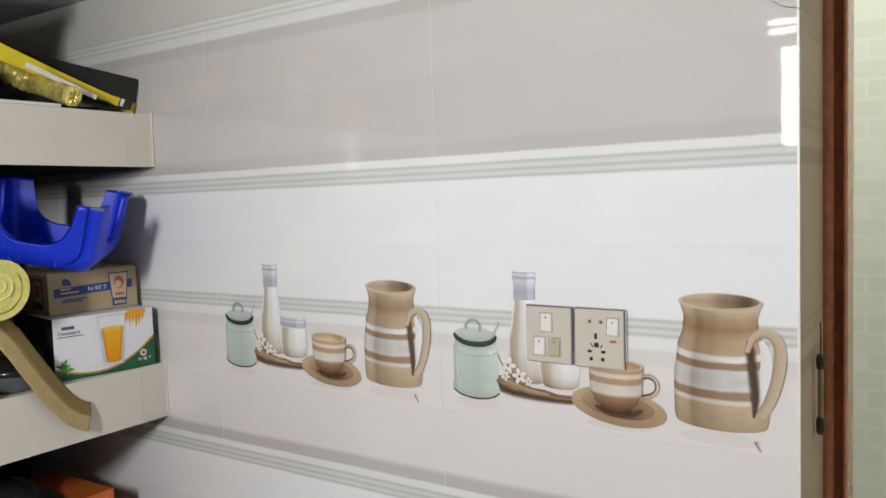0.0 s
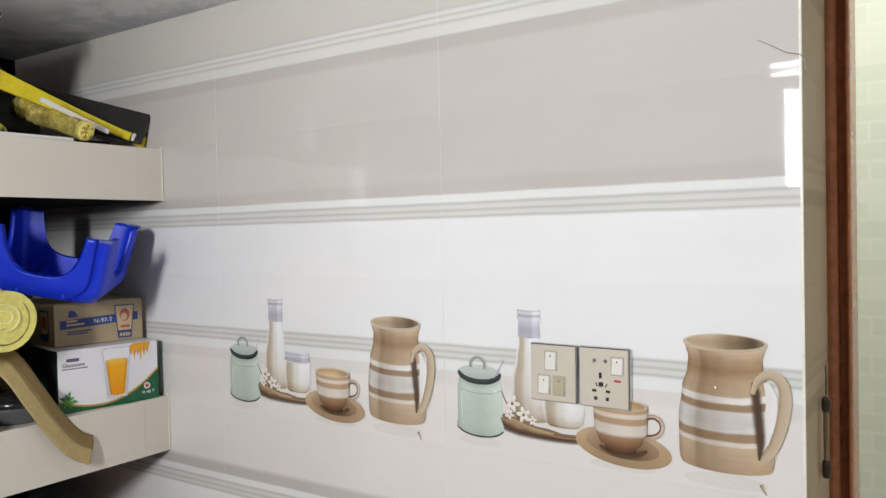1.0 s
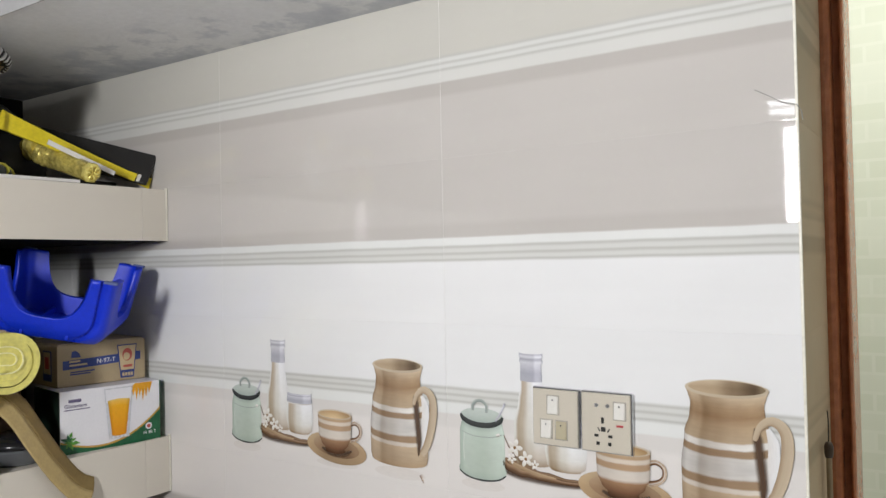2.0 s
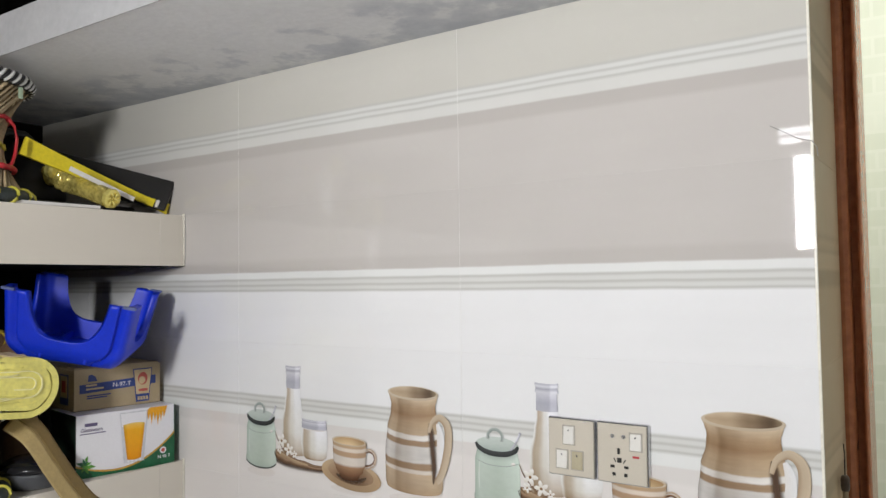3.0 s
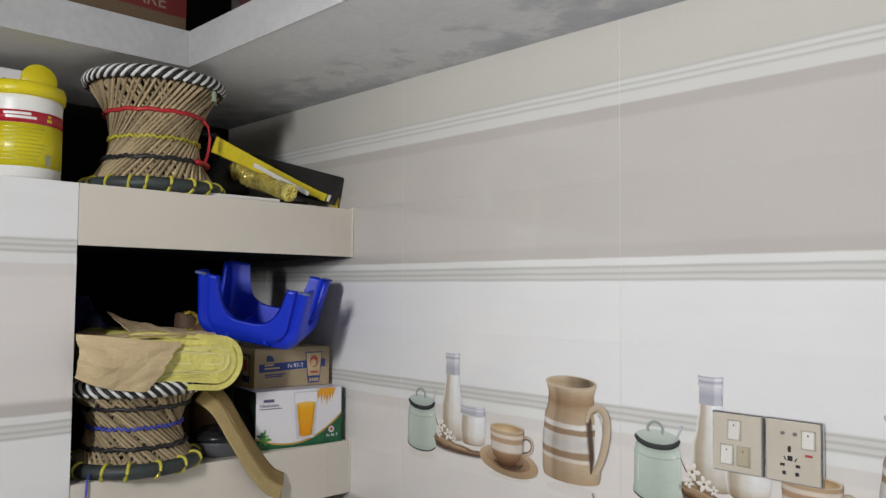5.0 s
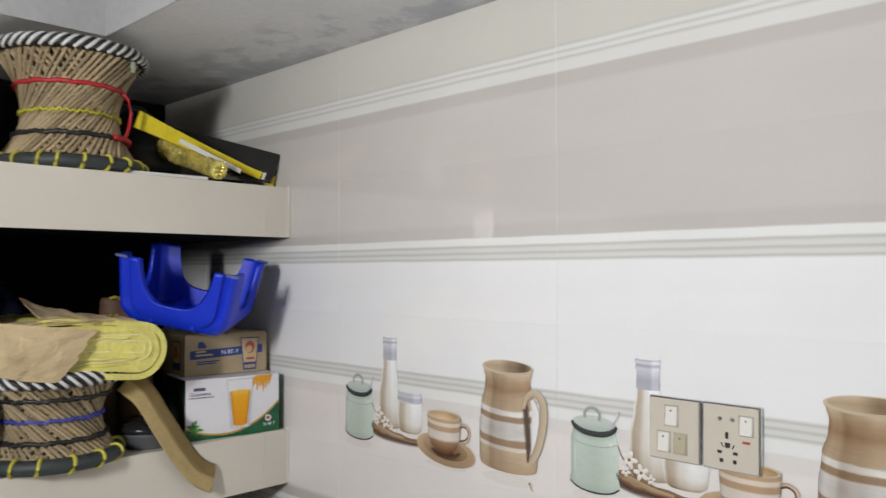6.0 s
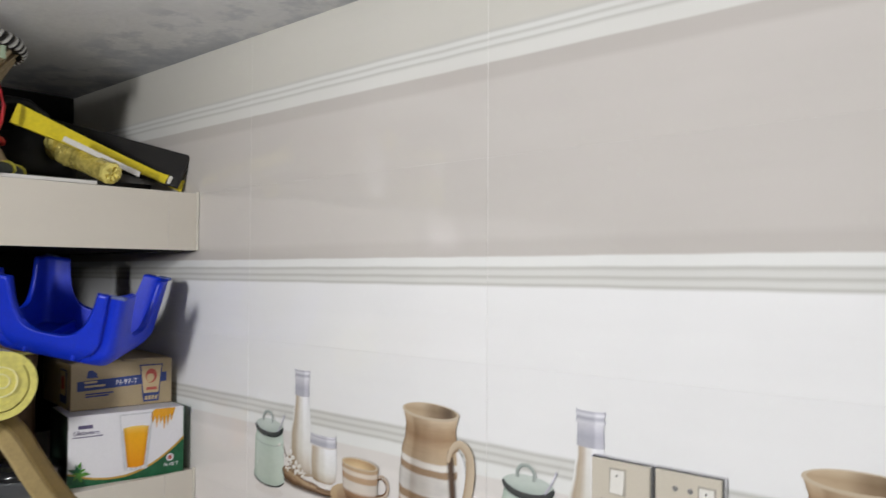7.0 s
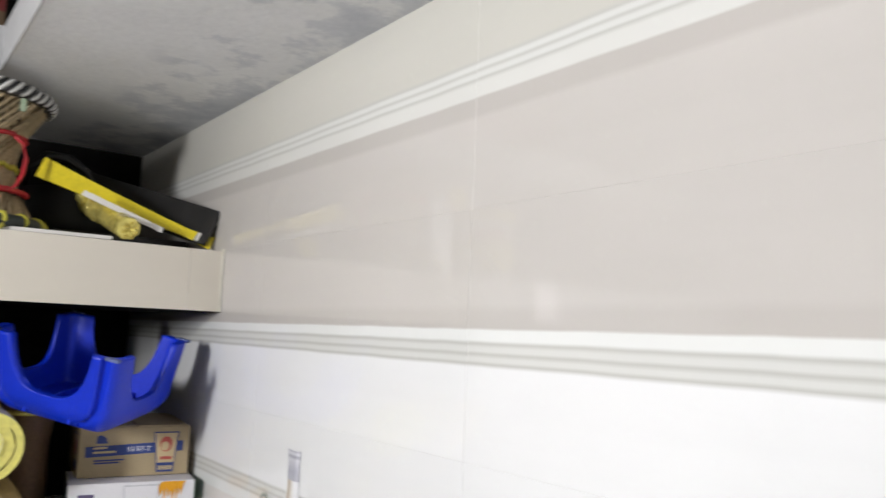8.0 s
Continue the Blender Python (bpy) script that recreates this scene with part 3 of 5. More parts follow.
part("glass_picture", flat(glass_quad(0.135, 0.183, 0.006, 0.084, 0.008), E_ * 2), M_NAVY, ct)
part("glass_inner", flat(glass_quad(0.1375, 0.1805, 0.024, 0.0815, 0.006), E_ * 3), M_KRAFT_PALE, ct)
part("red_figure", flat(ring(0.015, 14, 0.159, 0.060, 0.8), E_ * 4), M_PINKINK, ct)
part("pale_figure", flat(ring(0.009, 12, 0.157, 0.056, 0.9), E_ * 5), M_KRAFT_PALE, ct)
part("text_bar", flat([(0.149, 0.030), (0.171, 0.030), (0.171, 0.036), (0.149, 0.036)], E_ * 4), M_PINKINK, ct)
for k in range(4):
    part("text_bar", flat([(0.1465 + 0.0068 * k, 0.010), (0.1515 + 0.0068 * k, 0.010), (0.1515 + 0.0068 * k, 0.018), (0.1465 + 0.0068 * k, 0.018)], E_ * 4), M_KRAFT_PALE, ct)
# the same picture on the carton's end
sg = part("end_picture", bm_box(-0.075, -0.030, -0.0008, 0.001, 0.012, 0.080), M_NAVY, ct)
part("end_picture_inner", bm_box(-0.071, -0.034, -0.0014, 0.0, 0.028, 0.077), M_KRAFT_PALE, sg)
part("end_picture_mark", bm_box(-0.062, -0.042, -0.002, 0.0, 0.040, 0.066, 0.0), M_PINKINK, sg)

# ---- things: blue plastic stool lying upside down on the carton ----
M_BLUE = mat("royal_blue_plastic", (0.003, 0.030, 0.60), 0.40, vary=0.10, scale=12, bump=0.04, fine=150)
M_SCUFF = mat("scuffed_blue_edge", (0.10, 0.13, 0.30), 0.7, vary=0.4, scale=60)


def stool():
    a, b, H, low, thick = 0.118, 0.102, 0.144, 0.050, 0.012
    n, nz = 360, 20
    th = empty("step_stool", pose(0, 0, 0), "royal blue plastic step stool lying upside down on a carton", "stool")

    def loop(t, grow):
        """A rounded oblong of half sizes a, b."""
        c, s = math.cos(t), math.sin(t)
        r = (abs(c) ** 11 + abs(s) ** 11) ** (-1 / 11)
        return Vector((r * c * (a + grow), r * s * (b + grow), 0))

    def height(p):
        ex, ey = abs(p.x) / a, abs(p.y) / b
        along_, half = (abs(p.x), a) if ey > ex else (abs(p.y), b)
        d = min(1, along_ / (half - 0.044))
        return low + (H - low) * (1 - math.sqrt(max(0, 1 - d ** 3.4)))

    bm = bmesh.new()
    cols = []
    for k in range(n):
        t = 2 * math.pi * k / n + 0.01
        base = loop(t, 0)
        top = height(base)
        col_o, col_i = [], []
        for j in range(nz + 1):
            z = top * j / nz
            flare = 0.016 * z / H
            ex = abs(base.x) / a
            # groove that sets off the U-shaped panel, curving in towards the seat
            mid_ = 0.83 - 0.34 * max(0, 1 - z / 0.055) ** 2.2
            groove = 0.010 * math.exp(-((ex - mid_) / 0.045) ** 2) if abs(base.y) / b > 0.95 and z > 0.004 else 0
            edge = -0.018 * max(0, 1 - z / 0.036) ** 2
            col_o.append(bm.verts.new(loop(t, flare - groove + edge) + Vector((0, 0, z))))
            col_i.append(bm.verts.new(loop(t, flare - thick) + Vector((0, 0, max(z, 0.008)))))
        cols.append((col_o, col_i))
    for k in range(n):
        (o0, i0), (o1, i1) = cols[k], cols[(k + 1) % n]
        for j in range(nz):
            bm.faces.new((o0[j], o1[j], o1[j + 1], o0[j + 1]))
            bm.faces.new((i0[j + 1], i1[j + 1], i1[j], i0[j]))
        bm.faces.new((o0[nz], o1[nz], i1[nz], i0[nz]))
    bm.faces.new([c[0][0] for c in cols][::-1])
    bm.faces.new([c[1][0] for c in cols])
    shell = part("shell", bm, M_BLUE, th)
    for p in shell.data.polygons:
        p.use_smooth = len(p.vertices) == 4 and abs(p.normal.z) < 0.6
    for sx in (-1, 1):
        for sy in (-1, 1):
            part("foot_tip", bm_box(sx * (a + 0.002) - 0.013, sx * (a + 0.002) + 0.013, sy * (b + 0.010) - 0.005, sy * (b + 0.010) + 0.005, H - 0.004, H + 0.002, 0.0015), M_SCUFF, th, "scuffed foot tip")
    for sx in (-1, 1):
        part("rib", bm_box(sx * 0.045 - 0.003, sx * 0.045 + 0.003, -b + 0.004, b - 0.004, 0.006, 0.022, 0.001), M_BLUE, th)
    return th


st = stool()
st.matrix_world = pose(-1.574, 0.973, 1.434, 0, 0, 43.0) @ pose(0, 0, 0, 9, 11, 0)

# ---- things: woven bamboo stools ----
M_CANE = mat("split_bamboo", (0.37, 0.285, 0.17), 0.6, vary=0.25, scale=40, bump=0.15, fine=300, rand=0.3)
M_TYRE = mat("dark_green_rubber_ring", (0.035, 0.045, 0.045), 0.55, vary=0.3, scale=30)
M_YTIE = mat("yellow_tie", (0.55, 0.50, 0.06), 0.5, vary=0.15)
M_CORD_W = mat("white_plastic_cord", (0.75, 0.75, 0.74), 0.45, vary=0.1)
M_CORD_K = mat("black_plastic_cord", (0.016, 0.016, 0.018), 0.45, vary=0.2)
M_CORD_R = mat("red_plastic_cord", (0.48, 0.02, 0.03), 0.45, vary=0.15)
M_CORD_B = mat("blue_plastic_cord", (0.06, 0.08, 0.50), 0.45, vary=0.15)


def cord_band(th, name, radius, z, material, thick=0.0035, zig=0.0):
    n = 96
    pts = [((radius + 0.0018 * math.sin(k * 2.1)) * math.cos(2 * math.pi * k / n), (radius + 0.0018 * math.sin(k * 2.1)) * math.sin(2 * math.pi * k / n), z + (zig if k % 2 else -zig) + 0.0012 * math.sin(k * 0.9)) for k in range(n)]
    return part(name, bm_tube(pts, thick, 6, True), material, th, smooth=True)


def mora(name, R, r_waist, H, sticks, bands, label, tie_n, rim_n, lean):
    th = empty(name, pose(0, 0, 0), label, "stool", "woven bamboo stools")
    z0, z1 = 0.018, H - 0.022
    twist = math.acos(max(-1, min(1, 2 * (r_waist / R) ** 2 - 1)))

    def stick_mesh(sign, rr):
        a = Vector((R * rr, 0, z0))
        b = Vector((R * rr * math.cos(sign * twist), R * rr * math.sin(sign * twist), z1))
        bm = bm_tube([a, a.lerp(b, 0.5), b], [0.0037, 0.0032, 0.0037], 5)
        me = bpy.data.meshes.new("stick")
        bm.to_mesh(me)
        bm.free()
        me.materials.append(M_CANE)
        return me

    rng = random.Random(len(name) + sticks)
    for sign, rr, count in ((lean, 1.0, sticks), (-lean, 0.955, sticks)):
        me = stick_mesh(sign, rr)
        for k in range(count):
            s = new("stick", me)
            s.parent = th
            s.matrix_basis = pose(0, 0, rng.uniform(-0.002, 0.002), rng.uniform(-0.6, 0.6), rng.uniform(-0.6, 0.6), 360 * (k + rng.uniform(-0.18, 0.18)) / count)

    # woven seat and its bound rim
    for material, off in ((M_CORD_W, 0), (M_CORD_K, 1)):
        pts = []
        for j in range(11):
            f = j / 10
            ang = 2 * math.pi * (f - 0.5) * 5.5 / rim_n * lean
            phi = -0.9 + f * (math.pi + 1.2)
            rr = R + 0.002 + 0.0130 * math.cos(phi)
            pts.append((rr * math.cos(ang), rr * math.sin(ang), H - 0.014 + 0.0135 * math.sin(phi)))
        bm = bm_tube(pts, math.pi * R / rim_n * 0.80, 5)
        me = bpy.data.meshes.new("strand")
        bm.to_mesh(me)
        bm.free()
        me.materials.append(material)
        for p in me.polygons:
            p.use_smooth = True
        for k in range(off, rim_n, 2):
            s = new("strand", me)
            s.parent = th
            s.matrix_basis = pose(0, 0, rng.uniform(-0.0006, 0.0006), 0, 0, 360 * (k + rng.uniform(-0.1, 0.1)) / rim_n)
    part("rim_core", bm_tube([((R + 0.002) * math.cos(2 * math.pi * k / 48), (R + 0.002) * math.sin(2 * math.pi * k / 48), H - 0.014) for k in range(48)], 0.0125, 8, True), M_CORD_K, th, smooth=True)
    part("seat", bm_lathe([(0, H - 0.012), (R * 0.5, H - 0.010), (R, H - 0.004), (R, H - 0.014), (0, H - 0.02)], 40), M_CANE, th, "woven bamboo seat")
    # rubber base ring with ties
    base = part("base_ring", bm_tube([((R + 0.003) * math.cos(2 * math.pi * k / 48), (R + 0.003) * math.sin(2 * math.pi * k / 48), 0.015) for k in range(48)], 0.0148, 10, True), M_TYRE, th, "dark rubber base ring", True)
    for k in range(tie_n):
        a = 2 * math.pi * (k + rng.uniform(-0.15, 0.15)) / tie_n
        c = Vector(((R + 0.003) * math.cos(a), (R + 0.003) * math.sin(a), 0.0155))
        o = Vector((math.cos(a), math.sin(a), 0))
        side = Vector((-o.y, o.x, 0))
        pts = [c + 0.0158 * (math.cos(q) * o + math.sin(q) * Vector((0, 0, 1))) + side * 0.004 * math.sin(q + 0.5) for q in [2 * math.pi * j / 12 for j in range(12)]]
        part("tie", bm_tube(pts, 0.0036, 6, True), M_YTIE, base, "yellow tie", True)
    for bname, f, material, zig, thick in bands:
        z = z0 + (z1 - z0) * f
        rad = math.sqrt(max(1e-6, (R ** 2 + R ** 2 + 2 * R * R * math.cos(twist)) / 4 + ((f - 0.5) ** 2) * (2 * R * R - 2 * R * R * math.cos(twist))))
        cord_band(th, bname, rad + 0.0045, z, material, thick, zig)
    return th


m_a = mora("bamboo_stool", 0.138, 0.092, 0.266, 56, (("red_band", 0.72, M_CORD_R, 0.0, 0.0047), ("yellow_band", 0.47, M_YTIE, 0.0032, 0.0036), ("black_band", 0.26, M_CORD_K, 0.0016, 0.0052)),
           "hourglass bamboo stool with red and yellow bands and black-white rim", 20, 88, 1)
m_a.matrix_world = pose(-1.645, 0.737, 1.749, 0, 0, 9)
part("red_loop", bm_tube([(0.088, 0.066, 0.178), (0.084, 0.082, 0.168), (0.080, 0.092, 0.142), (0.080, 0.088, 0.112), (0.086, 0.078, 0.090), (0.090, 0.068, 0.078)], 0.0034, 7), M_CORD_R, m_a, "loose red cord loop", True)
part("red_wrap", bm_tube([(0.117 * math.cos(radians(a)), 0.117 * math.sin(radians(a)), 0.077 + 0.001 * math.sin(a)) for a in range(16, 76, 4)], 0.0058, 8), M_CORD_R, m_a, "red cord wound over the black band", True)
part("tag", bm_box(0.128, 0.1305, 0.058, 0.068, 0.216, 0.240, 0.0008), mat("pale_green_tag", (0.36, 0.45, 0.32), 0.6), m_a, "pale green tag")

m_b = mora("bamboo_stool", 0.123, 0.093, 0.187, 52, (("black_band", 0.80, M_CORD_K, 0.0016, 0.0048), ("blue_band", 0.52, M_CORD_B, 0.0026, 0.0032), ("black_band", 0.25, M_CORD_K, 0.0016, 0.0048)),
           "smaller hourglass bamboo stool with blue band under a paper bundle", 14, 76, -1)
m_b.matrix_world = pose(-1.585, 0.6825, 1.163, 0, 0, 0)
part("loose_cord", bm_tube([(0.082, -0.120, 0.016), (0.090, -0.128, 0.0), (0.092, -0.130, -0.03), (0.091, -0.131, -0.07), (0.092, -0.130, -0.12)], 0.0022, 6), M_CORD_B, m_b, "hanging blue cord end", True)

# ---- things: folded yellow sheets in kraft paper, lying on the smaller stool ----
M_YSHEET = mat("pale_yellow_plastic_sheet", (0.74, 0.675, 0.19), 0.35, vary=0.18, scale=22, bump=0.15, fine=120)
bundle = empty("sheet_bundle", pose(-1.462, 0.700, 1.392, 0, 0, -3), "folded pale yellow plastic sheets half wrapped in kraft paper", "paper bundle")


def stadium(t, hw, hh):
    """A closed flat loop in (y, z); t from 0 to 1."""
    straight = 2 * (hw - hh)
    total = 2 * straight + 2 * math.pi * hh
    d = t * total
    if d < straight:
        return (-straight / 2 + d, -hh)
    d -= straight
    if d < math.pi * hh:
        q = -math.pi / 2 + d / hh
        return (straight / 2 + hh * math.cos(q), hh * math.sin(q))
    d -= math.pi * hh
    if d < straight:
        return (straight / 2 - d, hh)
    d -= straight
    q = math.pi / 2 + d / hh
    return (-straight / 2 + hh * math.cos(q), hh * math.sin(q))


part("sheet_core", bm_sheet(lambda u, v: Vector((0.0025 - 0.002 * v, stadium(u, 0.126, 0.044)[0] * (1 - v) + 0.020, stadium(u, 0.126, 0.044)[1] * (1 - v) - 0.03 * max(0.0, -stadium(u, 0.126, 0.044)[0]) * (1 - v))), 60, 4), M_YSHEET, bundle)
M_YEDGE = mat("pale_yellow_sheet_edge", (0.84, 0.79, 0.42), 0.4, vary=0.10, scale=40, bump=0.1, fine=160)
for k, (hw, hh, dz, dy, thick, material) in enumerate(((0.130, 0.047, 0.0, 0.020, 0.012, M_YSHEET), (0.117, 0.0345, 0.0005, 0.021, 0.010, M_YSHEET), (0.106, 0.0235, 0.004, 0.022, 0.0022, M_YEDGE),
                                                       (0.102, 0.0195, 0.005, 0.022, 0.0075, M_YSHEET), (0.094, 0.0105, 0.007, 0.023, 0.0024, M_YEDGE), (0.084, 0.0070, 0.0075, 0.020, 0.0045, M_YSHEET))):
    def layer(u, v, hw=hw, hh=hh, dz=dz, dy=dy, k=k):
        y, z = stadium(u, hw, hh)
        w = 0.0030 * noise.noise(Vector((y * 17, z * 14 + k, v * 2))) + 0.0010 * noise.noise(Vector((y * 60, z * 50, v * 5 + k)))
        front = 0.0040 * noise.noise(Vector((y * 16 + k * 5, z * 22, k))) + (0.003 if k in (2, 4) else 0.0)
        sag = 0.030 * max(0.0, -y) + 0.006 * math.sin(y * 14)
        return Vector((0.004 - 0.0012 * k + front * (1 - v) - 0.30 * v, y + dy + 0.4 * w, z + dz + w - sag))
    part("sheet_fold", bm_sheet(layer, 110, 8, thick), material, bundle)
# loose sheet ends inside the fold
for k, lift in enumerate((-0.032, -0.026, -0.0205, 0.0205, 0.033)):
    def leaf(u, v, k=k, lift=lift):
        y = -0.125 + 0.19 * u + 0.008 * (k % 3)
        return Vector((0.006 + 0.005 * noise.noise(Vector((u * 5, k, 0))) - 0.28 * v, y + 0.02, lift + 0.003 * noise.noise(Vector((u * 6, v * 2, k * 2))) - 0.03 * max(0.0, -y)))
    part("sheet_end", bm_sheet(leaf, 30, 5, 0.0014), M_YEDGE if k % 2 else M_YSHEET, bundle, smooth=True)


def crumple(p, s, k):
    return k * (noise.noise(p * s) + 0.5 * noise.noise(p * s * 2.3) + 0.25 * abs(noise.noise(p * s * 5)))


def wrap(u, v):
    """Torn kraft sheet round the end of the bundle."""
    edge = 0.40 + 0.06 * noise.noise(Vector((v * 5, 0, 2)))
    y, z = stadium((0.52 + u * edge) % 1, 0.140, 0.054)
    w = crumple(Vector((y * 2, z * 2, v * 0.5)), 7, 0.008)
    return Vector((0.010 + 0.008 * noise.noise(Vector((y * 20, z * 9, 5))) - 0.26 * v, y + w, z + 0.002 + w))


part("kraft_wrap", bm_sheet(wrap, 50, 14, 0.0016), M_KRAFT_PALE, bundle, "torn kraft paper")


def front_flap(u, v):
    right = 0.018 - 0.070 * (1 - v) + 0.012 * noise.noise(Vector((v * 7, 2, 2)))
    y = -0.178 + (right + 0.178) * u
    droop = 0.016 * u * (1 - v)
    z = -0.040 - droop + (0.102 - 0.022 * u) * v - 0.030 * (1 - u) * (1 - u) * (1 - v) * 0.4 + 0.030 * (1 - u) ** 3 * (1 - v)
    bow = 0.014 + 0.020 * math.sin(math.pi * min(1, v * 1.05)) * (1 - 0.5 * u) - 0.03 * (1 - u) ** 4
    p = Vector((u, v, 0))
    return Vector((bow + crumple(p, 2.4, 0.007), y + crumple(p + Vector((5, 0, 0)), 4, 0.004), z))


part("kraft_flap", bm_sheet(front_flap, 30, 20, 0.0014), M_KRAFT_PALE, bundle, "creased kraft paper flap")


def top_flap(u, v):
    y = -0.075 + 0.170 * u
    z = 0.056 + 0.026 * (1 - u) ** 2 * v
    p = Vector((u, v, 4))
    return Vector((0.012 - 0.17 * v + 0.016 * noise.noise(Vector((u * 7, 1, 1))), y, z + 0.016 * v * (1 - u) + crumple(p, 3.5, 0.007)))


part("kraft_flap", bm_sheet(top_flap, 28, 12, 0.0014), M_KRAFT_PALE, bundle, "creased kraft paper flap")

# brown jar tied with gold ribbon, standing behind the bundle
M_RUSSET = mat("russet_paper", (0.13, 0.075, 0.045), 0.6, vary=0.3, scale=30, bump=0.3, fine=90)
jr = empty("ribboned_jar", pose(-1.752, 0.880, 1.1625), "tall brown jar tied with gold ribbon behind the bundle", "jar")
part("jar_body", bm_lathe([(0, 0), (0.036, 0), (0.040, 0.006), (0.040, 0.262), (0.032, 0.272), (0.030, 0.314), (0.026, 0.320), (0, 0.322)], 30), M_RUSSET, jr, smooth=True)
ring_pts = [(0.034 + 0.002 * math.sin(5 * q), -0.012 + 0.024 * math.cos(q), 0.300 + 0.022 * math.sin(q)) for q in (math.radians(-120 + 15 * k) for k in range(17))]
part("ribbon", bm_tube(ring_pts, [0.0032 + 0.0018 * math.sin(k * 1.7) ** 2 for k in range(17)], 8), mat("gold_ribbon", (0.62, 0.46, 0.06), 0.25, metal=0.4, vary=0.2, scale=50), jr, "shiny gold ribbon")

# hanging kraft paper strip
strip = empty("kraft_strip", pose(0, 0, 0), "long folded kraft paper strip hanging over the shelf edge", "paper strip")
way = [Vector(p) + Vector((0, 0.006, 0)) for p in ((-1.545, 0.815, 1.318), (-1.512, 0.842, 1.285), (-1.492, 0.872, 1.225), (-1.486, 0.903, 1.172), (-1.482, 0.934, 1.128), (-1.480, 0.957, 1.104), (-1.476, 0.982, 1.090))]


def along(t):
    s = t * (len(way) - 1)
    k = min(int(s), len(way) - 2)
    f = s - k
    p = [way[max(0, min(len(way) - 1, k + j))] for j in (-1, 0, 1, 2)]
    return 0.5 * ((2 * p[1]) + (p[2] - p[0]) * f + (2 * p[0] - 5 * p[1] + 4 * p[2] - p[3]) * f * f + (3 * p[1] - p[0] - 3 * p[2] + p[3]) * f ** 3)


def strip_fn(lo, hi, fold):
    def fn(u, v):
        p = along(u)
        d = (along(min(1, u + 0.02)) - along(max(0, u - 0.02))).normalized()
        side = d.cross(Vector((1, 0, 0))).normalized()
        w = lo + (hi - lo) * v
        tear = 0.006 * noise.noise(Vector((w * 60, 3, 1))) if u > 0.98 else 0
        return p + side * -w + Vector((fold * abs(w) + 0.0015 * noise.noise(Vector((u * 8, v * 2, 0))), 0, 0)) + d * tear
    return fn


part("pale_fold", bm_sheet(strip_fn(-0.032, 0.0, 0.2), 40, 5, 0.0012), mat("olive_kraft_paper", (0.43, 0.32, 0.14), 0.7, vary=0.12, scale=25, bump=0.1), strip, smooth=True)
# same paper; the side folded away from the light is coloured darker
part("dark_fold", bm_sheet(strip_fn(0.0, 0.028, -0.6), 40, 5, 0.0012), mat("shaded_kraft_paper", (0.23, 0.155, 0.05), 0.7, vary=0.12, scale=25, bump=0.1), strip, "folded side with its shade in the colour", True)

# clear plastic container under the bundle
M_CLEAR = bpy.data.materials.new("clear_plastic")
nt, b = nodes_of(M_CLEAR)
b.inputs["Base Color"].default_value = (0.50, 0.52, 0.56, 1)
b.inputs["Roughness"].default_value = 0.12
b.inputs["Transmission Weight"].default_value = 0.75
dish = empty("clear_container", pose(-1.585, 0.886, 1.162), "clear plastic container with dark lid", "container")
part("bowl", bm_lathe([(0.0, 0.0), (0.050, 0.0), (0.058, 0.006), (0.063, 0.028), (0.066, 0.030), (0.066, 0.034), (0.060, 0.034), (0.055, 0.008), (0.0, 0.004)], 40), M_CLEAR, dish, smooth=True)
part("lid", bm_lathe([(0.0, 0.036), (0.066, 0.0355), (0.068, 0.038), (0.067, 0.046), (0.060, 0.052), (0.045, 0.060), (0.0, 0.062)], 40), mat("smoky_plastic_lid", (0.018, 0.018, 0.02), 0.15), dish, "smoky dark lid", True)

# small woven thing with a gold trim deep in the niche
M_GOLD = mat("gold_foil", (0.92, 0.80, 0.24), 0.22, metal=0.5, vary=0.2, scale=60, bump=0.25, fine=140)
bell = empty("gold_trimmed_pot", pose(-1.70, 0.911, 1.162), "small brown pot with gold trim", "pot")
part("pot_body", bm_lathe([(0.0, 0.0), (0.035, 0.0), (0.040, 0.06), (0.036, 0.19), (0.042, 0.25), (0.038, 0.285), (0.015, 0.305), (0.0, 0.307)], 28), mat("brown_clay", (0.16, 0.09, 0.05), 0.6, vary=0.2), bell, smooth=True)
part("gold_trim", bm_tube([(0.042 * math.cos(a / 4), 0.042 * math.sin(a / 4), 0.255) for a in range(25)], 0.005, 8, True), M_GOLD, bell, "gold trim", True)

# dark blue bag at the niche's far side
def bag(name, place, size, material, label, category, seed):
    th = empty(name, pose(*place), label, category)
    bm = bmesh.new()
    bmesh.ops.create_icosphere(bm, subdivisions=4, radius=1)
    for v in bm.verts:
        d = v.co.normalized()
        k = 1 + 0.25 * noise.noise(d * 2.1 + Vector((seed, 0, 0))) + 0.22 * abs(noise.noise(d * 4 + Vector((0, seed, 0)))) + 0.12 * abs(noise.noise(d * 9))
        v.co = Vector((d.x * size[0] * k, d.y * size[1] * k, max(0.0, size[2] * (0.9 + d.z * k))))
    part("sack", bm, material, th, smooth=True)
    part("knot", bm_lathe([(0.0, 1.75 * size[2]), (size[0] * 0.22, 1.78 * size[2]), (size[0] * 0.10, 1.95 * size[2]), (size[0] * 0.2, 2.12 * size[2]), (0, 2.1 * size[2])], 14), material, th, smooth=True)
    return th


bag("dark_blue_bag", (-1.79, 0.637, 1.162), (0.09, 0.09, 0.17), mat("dark_blue_bag_film", (0.01, 0.015, 0.07), 0.5, vary=0.3), "dark blue plastic bag at the back of the niche", "bag", 3)

